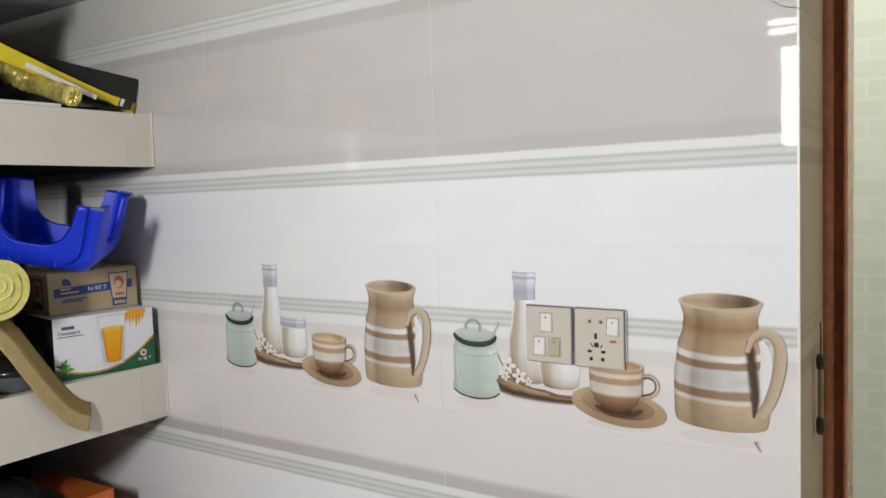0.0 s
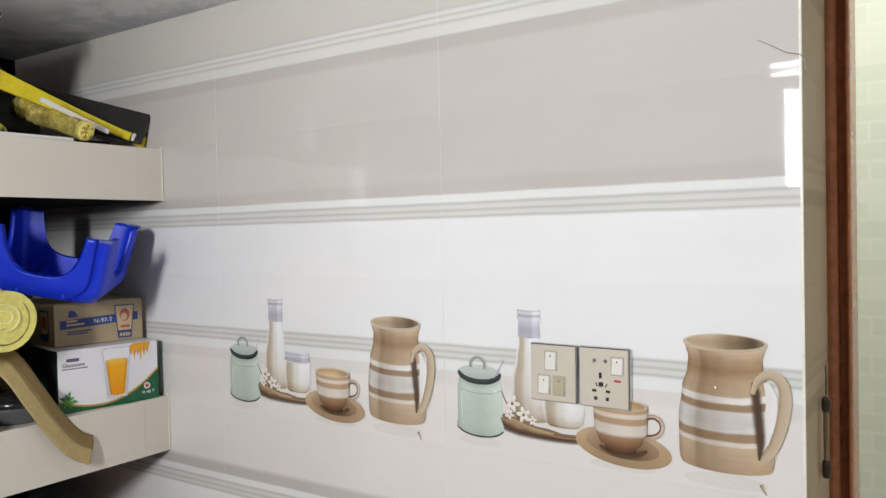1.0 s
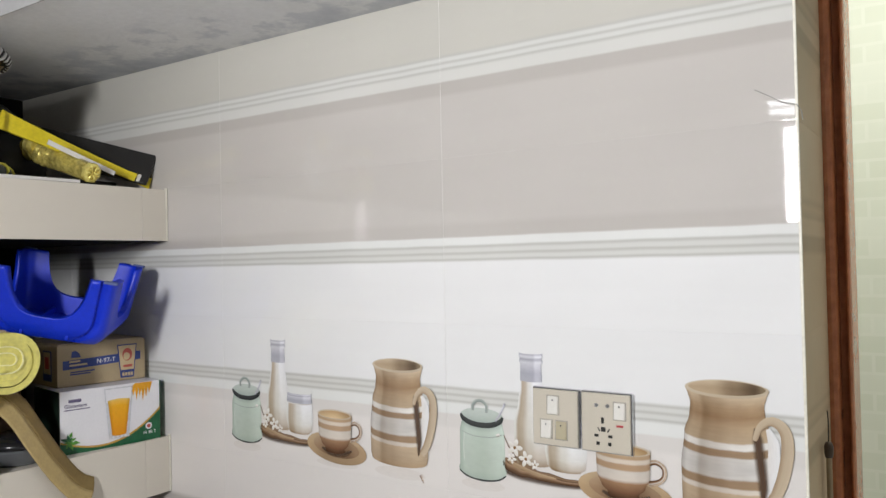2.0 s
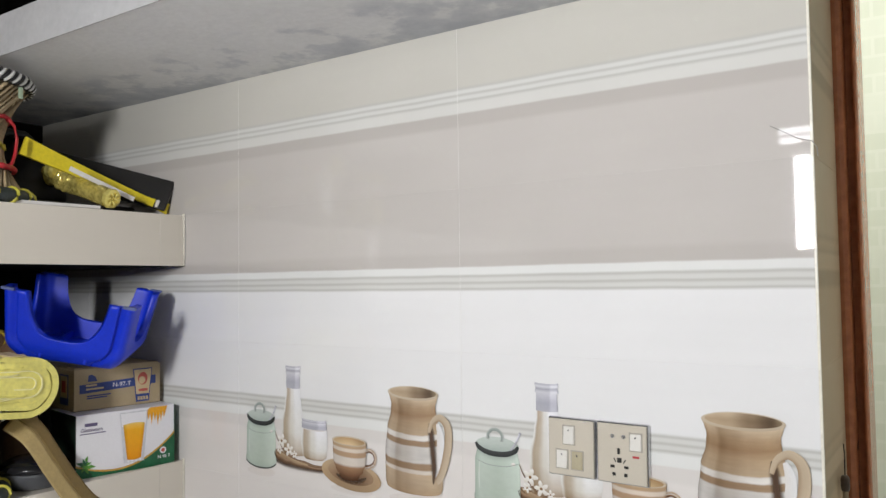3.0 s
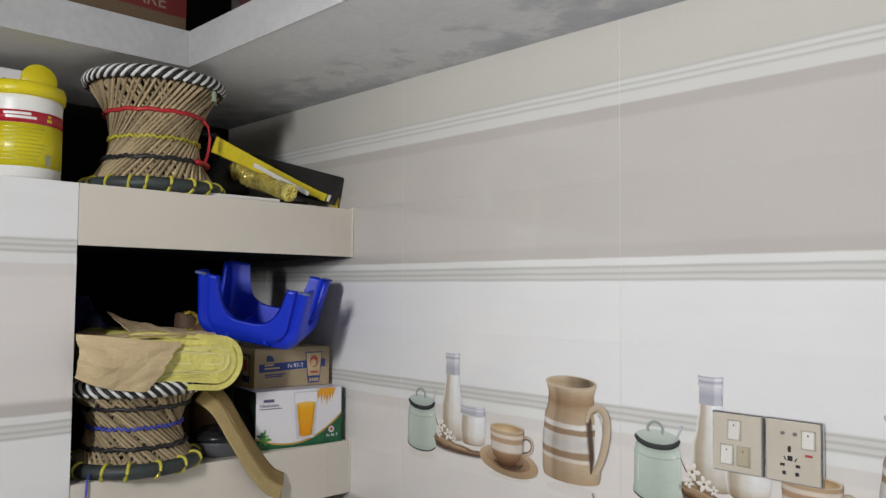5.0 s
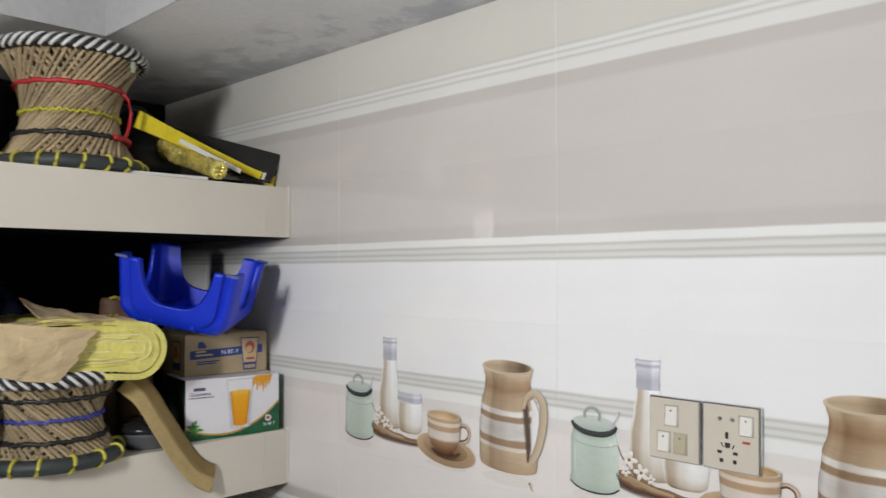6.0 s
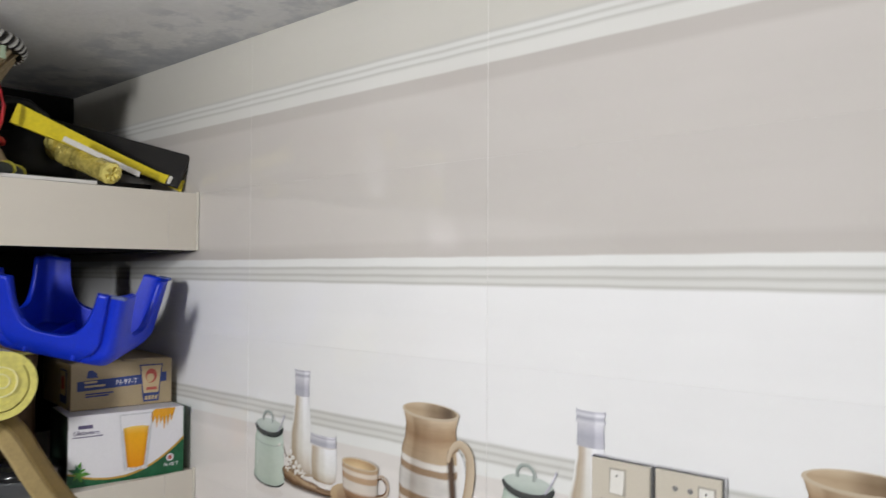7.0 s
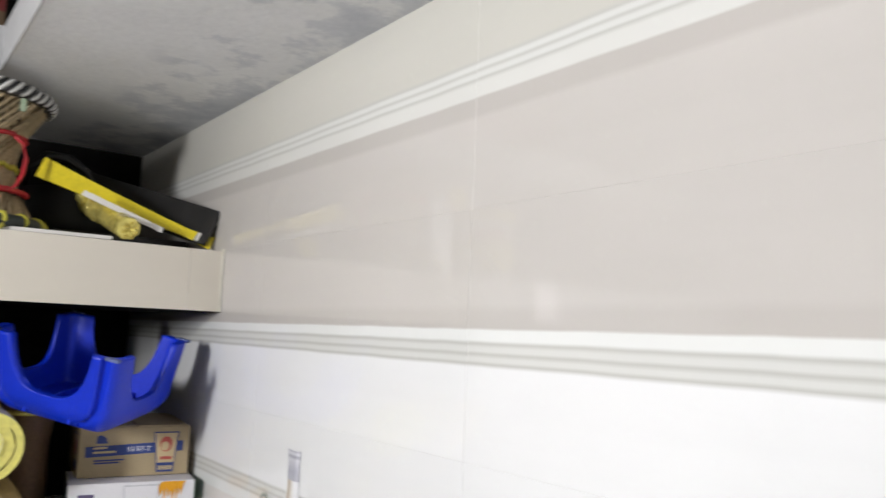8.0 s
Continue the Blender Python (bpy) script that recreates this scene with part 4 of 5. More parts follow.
# ---- things: upper shelf ----
M_TUBW = mat("white_tub_plastic", (0.78, 0.78, 0.76), 0.35, vary=0.04)
M_TUBY = mat("yellow_plastic", (0.66, 0.55, 0.01), 0.35, vary=0.08)
M_LABELY = mat("yellow_label", (0.62, 0.54, 0.01), 0.3, vary=0.04)
M_LABELR = mat("red_label", (0.40, 0.012, 0.03), 0.3, vary=0.06)
M_LABELT = mat("olive_small_print", (0.42, 0.36, 0.02), 0.4)
tub = empty("plastic_tub", pose(-1.585, 0.440, 1.749), "white plastic tub with yellow lid and yellow-red label", "tub")
R = 0.074
part("tub_body", bm_lathe([(0, 0), (R - 0.004, 0), (R, 0.004), (R, 0.140), (R + 0.001, 0.150), (R - 0.001, 0.162), (0, 0.162)], 48), M_TUBW, tub, smooth=True)
part("label", bm_lathe([(R, 0.022), (R + 0.0008, 0.022), (R + 0.0008, 0.104), (R, 0.104)], 48), M_LABELY, tub, "yellow label", True)
part("label", bm_lathe([(R, 0.1045), (R + 0.0010, 0.1045), (R + 0.0010, 0.128), (R, 0.128)], 48), M_LABELR, tub, "red label band", True)
part("lid", bm_lathe([(R - 0.001, 0.158), (R + 0.005, 0.158), (R + 0.006, 0.172), (R + 0.003, 0.184), (R - 0.010, 0.188), (0, 0.186)], 48), M_TUBY, tub, "yellow screw lid", True)
for k, (z, a0, a1) in enumerate(((0.112, -35, 5), (0.119, -38, -2), (0.119, 22, 28), (0.111, 21, 29))):
    pts = lambda u, v, z=z, a0=a0, a1=a1: Vector(((R + 0.0016) * math.cos(radians(a0 + (a1 - a0) * u)), (R + 0.0016) * math.sin(radians(a0 + (a1 - a0) * u)), z + 0.005 * v))
    part("text_bar", bm_sheet(pts, 10, 1), M_TUBW if k < 2 else M_LABELY, tub)
for k in range(9):
    a0, a1 = -40 + (k % 3) * 2, 8 + (k * 17) % 14
    pts = lambda u, v, z=0.034 + 0.0075 * k, a0=a0, a1=a1: Vector(((R + 0.0013) * math.cos(radians(a0 + (a1 - a0) * u)), (R + 0.0013) * math.sin(radians(a0 + (a1 - a0) * u)), z + 0.0022 * v))
    part("text_bar", bm_sheet(pts, 10, 1), M_LABELT, tub)
pts = lambda u, v: Vector(((R + 0.0013) * math.cos(radians(20 + 10 * u)), (R + 0.0013) * math.sin(radians(20 + 10 * u)), 0.026 + 0.022 * v))
part("bar_code", bm_sheet(pts, 4, 1), mat("grey_bars", (0.35, 0.33, 0.2), 0.5), tub)

scoop = empty("yellow_paddle", pose(-1.655, 0.492, 1.749), "round yellow plastic paddle behind the tub", "paddle")
bm = bm_lathe([(0, -0.004), (0.034, -0.004), (0.036, 0.0), (0.034, 0.004), (0, 0.004)], 32)
bmesh.ops.transform(bm, matrix=pose(0, 0, 0.222, 0, 90, 0), verts=bm.verts)
part("disc", bm, M_TUBY, scoop, smooth=True)
part("handle", bm_box(-0.003, 0.003, -0.011, 0.011, 0, 0.195, 0.0015), M_TUBY, scoop)

pbox = empty("white_packet", pose(-1.80, 0.395, 1.749), "white packet with navy lettering behind the tub", "box")
part("packet_body", bm_box(-0.05, 0.03, -0.10, 0.10, 0, 0.268, 0.002), M_WBOX, pbox)
words("lettering", "ko", 0.040, facing_x(0.0305, 0.045, 0.228), M_NAVY, pbox)

# yellow plastic scraper leaning down towards the tiled wall
M_YPLAS = mat("yellow_tool_plastic", (0.74, 0.60, 0.02), 0.38, vary=0.12, scale=30)
M_PANEL = mat("black_panel", (0.009, 0.008, 0.008), 0.5, vary=0.3, scale=25)
M_CARD = mat("white_card", (0.74, 0.72, 0.70), 0.5, vary=0.05)


def leaning(name, a, b, label, category):
    """A thing whose own x runs from a to b."""
    a, b = Vector(a), Vector(b)
    d = (b - a).normalized()
    out = Vector((1, 0, 0))
    up = (d.cross(out) * -1).normalized()
    out = d.cross(up).normalized() * -1
    m = Matrix((d, out, up)).transposed().to_4x4()
    m.translation = a
    return empty(name, m, label, category), (b - a).length


yt, ln = leaning("yellow_scraper", (-1.615, 0.870, 1.887), (-1.553, 1.192, 1.767), "yellow plastic scraper leaning on the shelf", "scraper")


def blade(u, v):
    w = 0.013 * (1 - u) ** 1.3 + 0.0075 + 0.006 * max(0, (u - 0.84) / 0.16)
    return Vector((u * ln, 0.006 * math.sin(u * 3), (v - 0.5) * 2 * w))


part("blade", bm_sheet(blade, 24, 4, 0.007), M_YPLAS, yt, smooth=False)
part("tip", bm_box(ln - 0.035, ln - 0.020, -0.005, 0.0085, -0.0095, 0.0095, 0.002), M_CARD, yt, "pale tape")
ws, ln2 = leaning("white_card_strip", (-1.545, 0.935, 1.837), (-1.530, 1.082, 1.780), "white card strip leaning on the shelf", "card")
part("card", bm_box(0, ln2, -0.001, 0.001, -0.0055, 0.0055, 0.0006), M_CARD, ws)
bp_, ln3 = leaning("black_tray", (-1.875, 0.965, 1.898), (-1.548, 1.192, 1.79), "black flat tray leaning at the back of the shelf", "tray")
part("tray_base", bm_box(0, ln3, -0.012, 0.0, -0.035, 0.045, 0.003), M_PANEL, bp_)
part("tray_rim", bm_box(0, ln3, 0.0, 0.008, 0.036, 0.045, 0.002), M_PANEL, bp_)
bx = empty("dark_box", pose(-1.74, 1.05, 1.749), "dark box deep on the upper shelf", "box")
part("box_body", bm_box(-0.12, 0.06, -0.14, 0.135, 0, 0.030, 0.003), M_PANEL, bx)
pn = empty("frying_pan", pose(-1.76, 0.906, 1.749), "black pan with curved handle behind the bamboo stool", "pan")
part("handle", bm_tube([(-0.04, -0.035, 0.115), (-0.02, -0.03, 0.160), (0.0, 0.0, 0.190), (0.0, 0.04, 0.188), (0.0, 0.075, 0.165), (-0.01, 0.10, 0.12)], [0.007, 0.008, 0.010, 0.010, 0.009, 0.007], 10), M_BLACK, pn, smooth=True)
part("pan_body", bm_lathe([(0, 0), (0.09, 0), (0.10, 0.12), (0.097, 0.12), (0.085, 0.006), (0, 0.006)], 32, centre=(-0.04, 0.06, 0.0015)), M_BLACK, pn, smooth=True)

# gold-wrapped bottle
gb, ln4 = leaning("gold_wrapped_bottle", (-1.765, 0.972, 1.864), (-1.512, 1.011, 1.7755), "bottle wrapped in crinkled clear and gold film", "bottle")
M_FILM = mat("gold_film", (0.66, 0.56, 0.16), 0.16, metal=0.55, vary=0.5, scale=45, bump=0.7, fine=110)
bm = bmesh.new()
prof = [(0.0, -0.012), (0.016, -0.012), (0.022, 0.0), (0.024, 0.02)] + [(0.0215 + 0.0040 * (k % 2), 0.03 + 0.009 * k) for k in range(15)] + [(0.024, 0.175), (0.021, ln4 - 0.004), (0.0, ln4 - 0.002)]
bm_lathe(prof, 28, bm)
for v in bm.verts:
    v.co += 0.0030 * noise.noise_vector(v.co * 50)
bmesh.ops.transform(bm, matrix=pose(0, 0, 0, 0, 90, 0), verts=bm.verts)
part("film", bm, M_FILM, gb, smooth=False)
bm = bm_lathe([(0.0, 0.0), (0.022, 0.0), (0.023, 0.003), (0.022, 0.010), (0.016, 0.012), (0.015, 0.009), (0.0, 0.008)], 8)
bmesh.ops.transform(bm, matrix=pose(ln4 - 0.002, 0, 0, 0, 90, 0), verts=bm.verts)
part("cap", bm, M_GOLD, gb, "shiny gold cap")
for k in range(6):
    a = 2 * math.pi * k / 6
    bm = bm_tube([(ln4 + 0.008, 0.004 * math.cos(a), 0.004 * math.sin(a)), (ln4 + 0.0105, 0.012 * math.cos(a), 0.012 * math.sin(a)), (ln4 + 0.006, 0.019 * math.cos(a), 0.019 * math.sin(a))], [0.0022, 0.0034, 0.0018], 6)
    part("pleat", bm, M_GOLD, gb, "", True)
bm = bm_lathe([(0.0, 0.0), (0.018, 0.0), (0.019, 0.012), (0.012, 0.018), (0.0, 0.018)], 14)
bmesh.ops.transform(bm, matrix=pose(0.085, -0.022, -0.012, 0, 80, 0), verts=bm.verts)
part("neck_seal", bm, M_GOLD, gb, "gold seal")

board = empty("flat_board", pose(-1.545, 0.901, 1.7495, 0, 0, -2), "thin cream board lying on the upper shelf", "board")
part("panel", bm_box(-0.10, 0.035, -0.15, 0.085, 0, 0.007, 0.001), M_CARD, board)

# ---- things: on the loft ----
# kraft and red are darkened to stand for the dim loft
M_BROWNBOX = mat("dimmed_loft_kraft", (0.11, 0.07, 0.038), 0.75, vary=0.15, scale=12, bump=0.08)
M_BANDRED = mat("dimmed_loft_red", (0.12, 0.010, 0.009), 0.6, vary=0.12)
M_LETTER = mat("pale_lettering", (0.24, 0.17, 0.13), 0.6)
lc = empty("glassware_carton", pose(-1.600, 0.785, 2.132, 0, 0, 1.5), "brown cardboard carton with red band on the loft", "box")
part("carton_body", bm_box(-0.17, 0, -0.62, 0, 0, 0.30, 0.003), M_BROWNBOX, lc)
part("red_band", flat([(-0.618, 0.032), (-0.002, 0.032), (-0.002, 0.084), (-0.618, 0.084)], 0.0006), M_BANDRED, lc)
words("lettering", "GLASSWARE", 0.043, facing_x(0.0012, -0.292, 0.043), M_LETTER, lc)
words("lettering", "are", 0.034, facing_x(0.0012, -0.135, 0.100), M_LEAF, lc)
M_CLOTH = mat("dusky_pink_film", (0.09, 0.03, 0.035), 0.45, vary=0.4, scale=10, bump=0.5, fine=30)
bag("pink_plastic_bag", (-1.385, 0.94, 2.132), (0.10, 0.12, 0.115), M_CLOTH, "dusky pink plastic bag on the loft", "bag", 7)

# ---- things: lower shelf ----
ob_ = empty("orange_box", pose(-1.565, 0.906, 0.7465, 0, 0, 2), "orange cardboard box under a black pan lid", "box")
part("carton_body", bm_box(-0.25, 0, -0.16, 0.185, 0, 0.135, 0.002), mat("orange_card", (0.55, 0.13, 0.02), 0.5, vary=0.2, scale=15), ob_)
for k in range(4):
    part("text_bar", flat([(0.02 + 0.03 * k, 0.10), (0.035 + 0.03 * k, 0.10), (0.035 + 0.03 * k, 0.118), (0.02 + 0.03 * k, 0.118)], 0.0006), M_ORANGEINK, ob_)
pl = empty("domed_pan", pose(-1.655, 0.857, 0.882), "black domed pan with a knob standing on a box", "pan")
part("dome", bm_lathe([(0.138, 0.0), (0.141, 0.004), (0.134, 0.012), (0.112, 0.024), (0.100, 0.034), (0.094, 0.040), (0.070, 0.062), (0.035, 0.076), (0.0, 0.080)], 48), mat("dark_steel", (0.06, 0.06, 0.065), 0.22, metal=0.6, vary=0.15), pl, smooth=True)
part("knob", bm_lathe([(0.0, 0.076), (0.012, 0.077), (0.011, 0.088), (0.020, 0.094), (0.022, 0.104), (0.012, 0.112), (0.0, 0.113)], 24), M_BLACK, pl, smooth=True)

# window behind the camera that lets the light in
M_ALU = mat("painted_window_frame", (0.55, 0.55, 0.54), 0.5)
win = empty("window_1", pose(-0.395, SY0, 1.865), "small high window with a painted frame", "window", kind="structure")
for nm, x0, x1, z0, z1 in (("stile", -0.105, -0.086, -0.195, 0.195), ("stile", 0.086, 0.105, -0.195, 0.195), ("rail", -0.086, 0.086, -0.195, -0.178), ("rail", -0.086, 0.086, 0.178, 0.195)):
    part(nm, bm_box(x0, x1, -0.03, 0.006, z0, z1, 0.002), M_ALU, win)

# tube light over the window, seen only as two bright lines in the glaze
M_TUBE = bpy.data.materials.new("lit_tube")
nt, b = nodes_of(M_TUBE)
b.inputs["Emission Color"].default_value, b.inputs["Emission Strength"].default_value = (0.93, 0.95, 1.0, 1), 14.0
lamp = empty("tube_light", pose(0.0, SY0, 2.118), "lit white twin tube light over the window", "lamp")
part("batten", bm_box(-0.53, 0.40, 0.0, 0.028, -0.030, 0.034, 0.004), M_TUBW, lamp)
for dz in (-0.018, 0.018):
    part("tube", bm_tube([(-0.52, 0.038, dz), (0.39, 0.038, dz)], 0.009, 12), M_TUBE, lamp, "glowing tube", True)

# ---- tiles ----
TW, TH, X_END, GAP_X, GAP_Z = 0.60, 0.300, 0.5965, 0.0008, 0.0002
TILE_MESHES = {}


def tile_mesh(w, h, axis):
    key = (round(w, 4), round(h, 4), axis)
    if key not in TILE_MESHES:
        bm = bmesh.new()
        d, e = 0.008, 0.0007
        rim = []
        for inset, depth in ((0, d), (0, 0.0003), (0.0003, 0.00003), (e, 0.0)):
            ring_ = []
            for sx, sz in ((0, 0), (1, 0), (1, 1), (0, 1)):
                px = GAP_X / 2 + inset if sx == 0 else w - GAP_X / 2 - inset
                pz = GAP_Z / 2 + inset if sz == 0 else h - GAP_Z / 2 - inset
                ring_.append(bm.verts.new((px, depth, pz) if axis == "y" else (-depth, px, pz)))
            rim.append(ring_)
        for a, c in zip(rim, rim[1:]):
            for k in range(4):
                bm.faces.new((a[k], a[(k + 1) % 4], c[(k + 1) % 4], c[k]))
        bm.faces.new(rim[-1])
        me = bpy.data.meshes.new("tile")
        bm.to_mesh(me)
        bm.free()
        TILE_MESHES[key] = me
    return TILE_MESHES[key]


rng = random.Random(5)


def lay_tile(parent, x, y, z, w, h, axis, material):
    me = tile_mesh(w, h, axis)
    if me.materials and me.materials[0] is not material:
        me = me.copy()
        me.materials.clear()
    if not me.materials:
        me.materials.append(material)
    ob = new("tile", me)
    ob.parent = parent
    t = (rng.uniform(-0.02, 0.02), rng.uniform(-0.02, 0.02))
    ob.matrix_basis = pose(x, y, z, t[0] if axis == "y" else 0, t[0] if axis == "x" else 0, t[1])
    return ob


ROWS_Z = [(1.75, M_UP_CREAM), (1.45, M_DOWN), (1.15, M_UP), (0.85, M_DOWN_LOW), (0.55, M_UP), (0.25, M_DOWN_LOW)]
DECOR = []
for z, material in ROWS_Z:
    for x in (-0.709, -1.309, -1.909, WEST):
        ob = lay_tile(wall_north, x, NORTH, z, X_END if x > -1 else TW if x > -2 else -1.909 - WEST, TH, "y", material)
        if material is M_UP and z > 1:
            DECOR.append(ob)
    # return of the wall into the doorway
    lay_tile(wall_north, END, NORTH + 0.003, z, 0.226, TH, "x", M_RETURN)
part("corner_trim", bm_box(END - 0.0025, END + 0.0015, NORTH - 0.0015, NORTH + 0.003, 0, 2.045, 0.001), M_EDGE, wall_north, "pale corner strip")
part("corner_trim", bm_box(END, END + 0.0025, 1.4285, 1.4325, 0, 2.045, 0.0008), M_EDGE, wall_north, "pale joint strip")

for z, material in ((1.450, M_UP), (1.15, M_DOWN_LOW), (0.85, M_UP), (0.55, M_DOWN_LOW), (0.25, M_UP)):
    for y, w in ((NICHE - TW, TW), (NICHE - 2 * TW, TW), (SY0, NICHE - 2 * TW - SY0)):
        lay_tile(pier, FRONT, y, z, w, TH if z != 1.450 else 0.298, "x", material)
for sh, z0, z1 in ((shelf_a, 1.626, 1.748), (shelf_b, 1.034, 1.164), (shelf_c, 0.62, 0.746)):
    lay_tile(sh, FRONT, NICHE + 0.001, z0, 1.130 - NICHE, z1 - z0, "x", M_PLAIN)
    lay_tile(sh, FRONT, 1.131, z0, 0.064, z1 - z0, "x", M_PLAIN)
    part("edge_strip", bm_box(FRONT - 0.006, FRONT + 0.0025, 1.1955, 1.1985, z0, z1 + 0.004, 0.0006), M_EDGE, sh, "pale joint strip")
part("top_tile", bm_box(WEST + 0.002, FRONT - 0.009, NICHE + 0.001, 1.199, 1.1585, 1.1618, 0.0008), M_PLAIN, shelf_b)
part("top_tile", bm_box(WEST + 0.002, FRONT - 0.009, -0.6, 1.199, 1.7425, 1.7485, 0.0008), M_PLAIN, shelf_a)

# ---- pictures printed on the decorated tiles ----
STONE, STONE_D, STONE_W = (0.415, 0.315, 0.215), (0.30, 0.205, 0.13), (0.56, 0.535, 0.51)
M_JUG = print_mat("print_stoneware_jug", [(0.0, (0.38, 0.27, 0.17)), (0.12, STONE), (0.215, (0.46, 0.35, 0.24)), (0.23, (0.60, 0.54, 0.48)), (0.255, (0.60, 0.54, 0.48)), (0.27, STONE_D), (0.325, STONE_D), (0.345, STONE_W),
                                          (0.42, (0.52, 0.495, 0.475)), (0.50, STONE_W), (0.515, STONE_D), (0.560, STONE_D), (0.575, (0.66, 0.63, 0.60)), (0.615, (0.66, 0.63, 0.60)), (0.63, STONE), (0.74, (0.40, 0.29, 0.185)), (0.82, (0.29, 0.185, 0.105)), (0.90, (0.36, 0.25, 0.155)), (1.0, (0.52, 0.41, 0.29))],
                  [(0.0, (0.52, 0.49, 0.46)), (0.07, (0.80, 0.79, 0.78)), (0.16, (1.02, 1.02, 1.02)), (0.24, (0.96, 0.95, 0.94)), (0.30, (0.72, 0.68, 0.63)), (0.40, (0.86, 0.83, 0.80)), (0.55, (1.10, 1.10, 1.10)), (0.75, (1.22, 1.24, 1.24)), (0.92, (1.15, 1.18, 1.2)), (1.0, (0.85, 0.84, 0.83))], streak=0.05)
M_JUG_IN = print_mat("print_jug_mouth", [(0.0, (0.34, 0.26, 0.18)), (0.5, (0.30, 0.225, 0.15)), (1.0, (0.40, 0.32, 0.23))], [(0.0, (1.5, 1.5, 1.5)), (0.3, (1.4, 1.4, 1.38)), (0.6, (0.75, 0.70, 0.65)), (0.86, (0.35, 0.31, 0.28)), (1.0, (0.8, 0.8, 0.75))])
M_JUG_RIM = print_mat("print_jug_rim", [(0.0, (0.50, 0.41, 0.30)), (1.0, (0.60, 0.52, 0.41))])
M_FAINT = print_mat("print_faint_mirror_image", [(0.0, (0.70, 0.66, 0.635)), (1.0, (0.69, 0.645, 0.615))])
M_HANDLE = print_mat("print_jug_handle", [(0.0, (0.36, 0.26, 0.17)), (0.35, (0.50, 0.40, 0.29)), (1.0, (0.56, 0.46, 0.34))])
M_SHADOW = print_mat("print_dark_inner_handle", [(0.0, (0.17, 0.105, 0.065)), (0.5, (0.09, 0.055, 0.038)), (1.0, (0.16, 0.10, 0.065))], fade=0.95)
M_UNDER = print_mat("print_soft_brown_underside", [(0.0, (0.10, 0.06, 0.04)), (1.0, (0.12, 0.075, 0.05))], fade=0.8)
M_MINT = print_mat("print_mint_enamel", [(0.0, (0.40, 0.47, 0.42)), (0.15, (0.47, 0.54, 0.48)), (0.5, (0.49, 0.56, 0.50)), (0.90, (0.52, 0.60, 0.54)), (1.0, (0.40, 0.46, 0.42))],
                   [(0.0, (0.55, 0.58, 0.55)), (0.10, (0.85, 0.88, 0.85)), (0.22, (1.0, 1.0, 1.0)), (0.5, (0.93, 0.94, 0.92)), (0.8, (1.12, 1.12, 1.12)), (0.9, (1.2, 1.2, 1.2)), (1.0, (0.9, 0.92, 0.9))])
M_MINT_LID = print_mat("print_mint_lid", [(0.0, (0.36, 0.42, 0.39)), (0.6, (0.50, 0.56, 0.52)), (1.0, (0.55, 0.60, 0.57))])
M_INK = print_mat("print_black_enamel", [(0.0, (0.03, 0.035, 0.035)), (1.0, (0.06, 0.065, 0.065))])
M_GREYLOOP = print_mat("print_grey_loop", [(0.0, (0.25, 0.29, 0.27)), (1.0, (0.42, 0.46, 0.44))])
M_MILK = print_mat("print_milk", [(0.0, (0.34, 0.26, 0.18)), (0.12, (0.55, 0.49, 0.42)), (0.35, (0.72, 0.71, 0.68)), (0.7, (0.77, 0.77, 0.765)), (1.0, (0.82, 0.82, 0.84))],
                   [(0.0, (1, 1, 1)), (0.10, (0.95, 0.95, 0.93)), (0.22, (0.58, 0.48, 0.37)), (0.30, (0.64, 0.55, 0.44)), (0.46, (0.93, 0.91, 0.87)), (0.6, (1.08, 1.08, 1.1)), (1.0, (0.98, 0.98, 1.0))])
M_NECK = print_mat("print_bottle_glass", [(0.0, (0.44, 0.44, 0.49)), (0.3, (0.40, 0.40, 0.46)), (0.55, (0.52, 0.52, 0.57)), (0.7, (0.60, 0.60, 0.64)), (0.8, (0.36, 0.36, 0.42)), (0.9, (0.66, 0.66, 0.70)), (1.0, (0.40, 0.40, 0.46))],
                   [(0.0, (0.75, 0.75, 0.8)), (0.15, (1.0, 1.0, 1.0)), (0.55, (1.0, 1.0, 1.02)), (0.65, (1.3, 1.3, 1.3)), (0.85, (1.25, 1.25, 1.25)), (1.0, (0.6, 0.6, 0.66))])
M_BOARD = print_mat("print_driftwood", [(0.0, (0.05, 0.03, 0.02)), (0.25, (0.16, 0.09, 0.05)), (0.45, (0.36, 0.24, 0.15)), (0.6, (0.12, 0.07, 0.045)), (0.8, (0.28, 0.18, 0.11)), (1.0, (0.14, 0.09, 0.06))])
M_PETAL = print_mat("print_white_petal", [(0.0, (0.70, 0.66, 0.60)), (1.0, (0.84, 0.82, 0.79))])
M_GREYWHITE = print_mat("print_pale_streak", [(0.0, (0.62, 0.66, 0.62)), (1.0, (0.62, 0.66, 0.62))])
M_BUD = print_mat("print_brown_bud", [(0.0, (0.20, 0.11, 0.05)), (1.0, (0.30, 0.18, 0.08))])
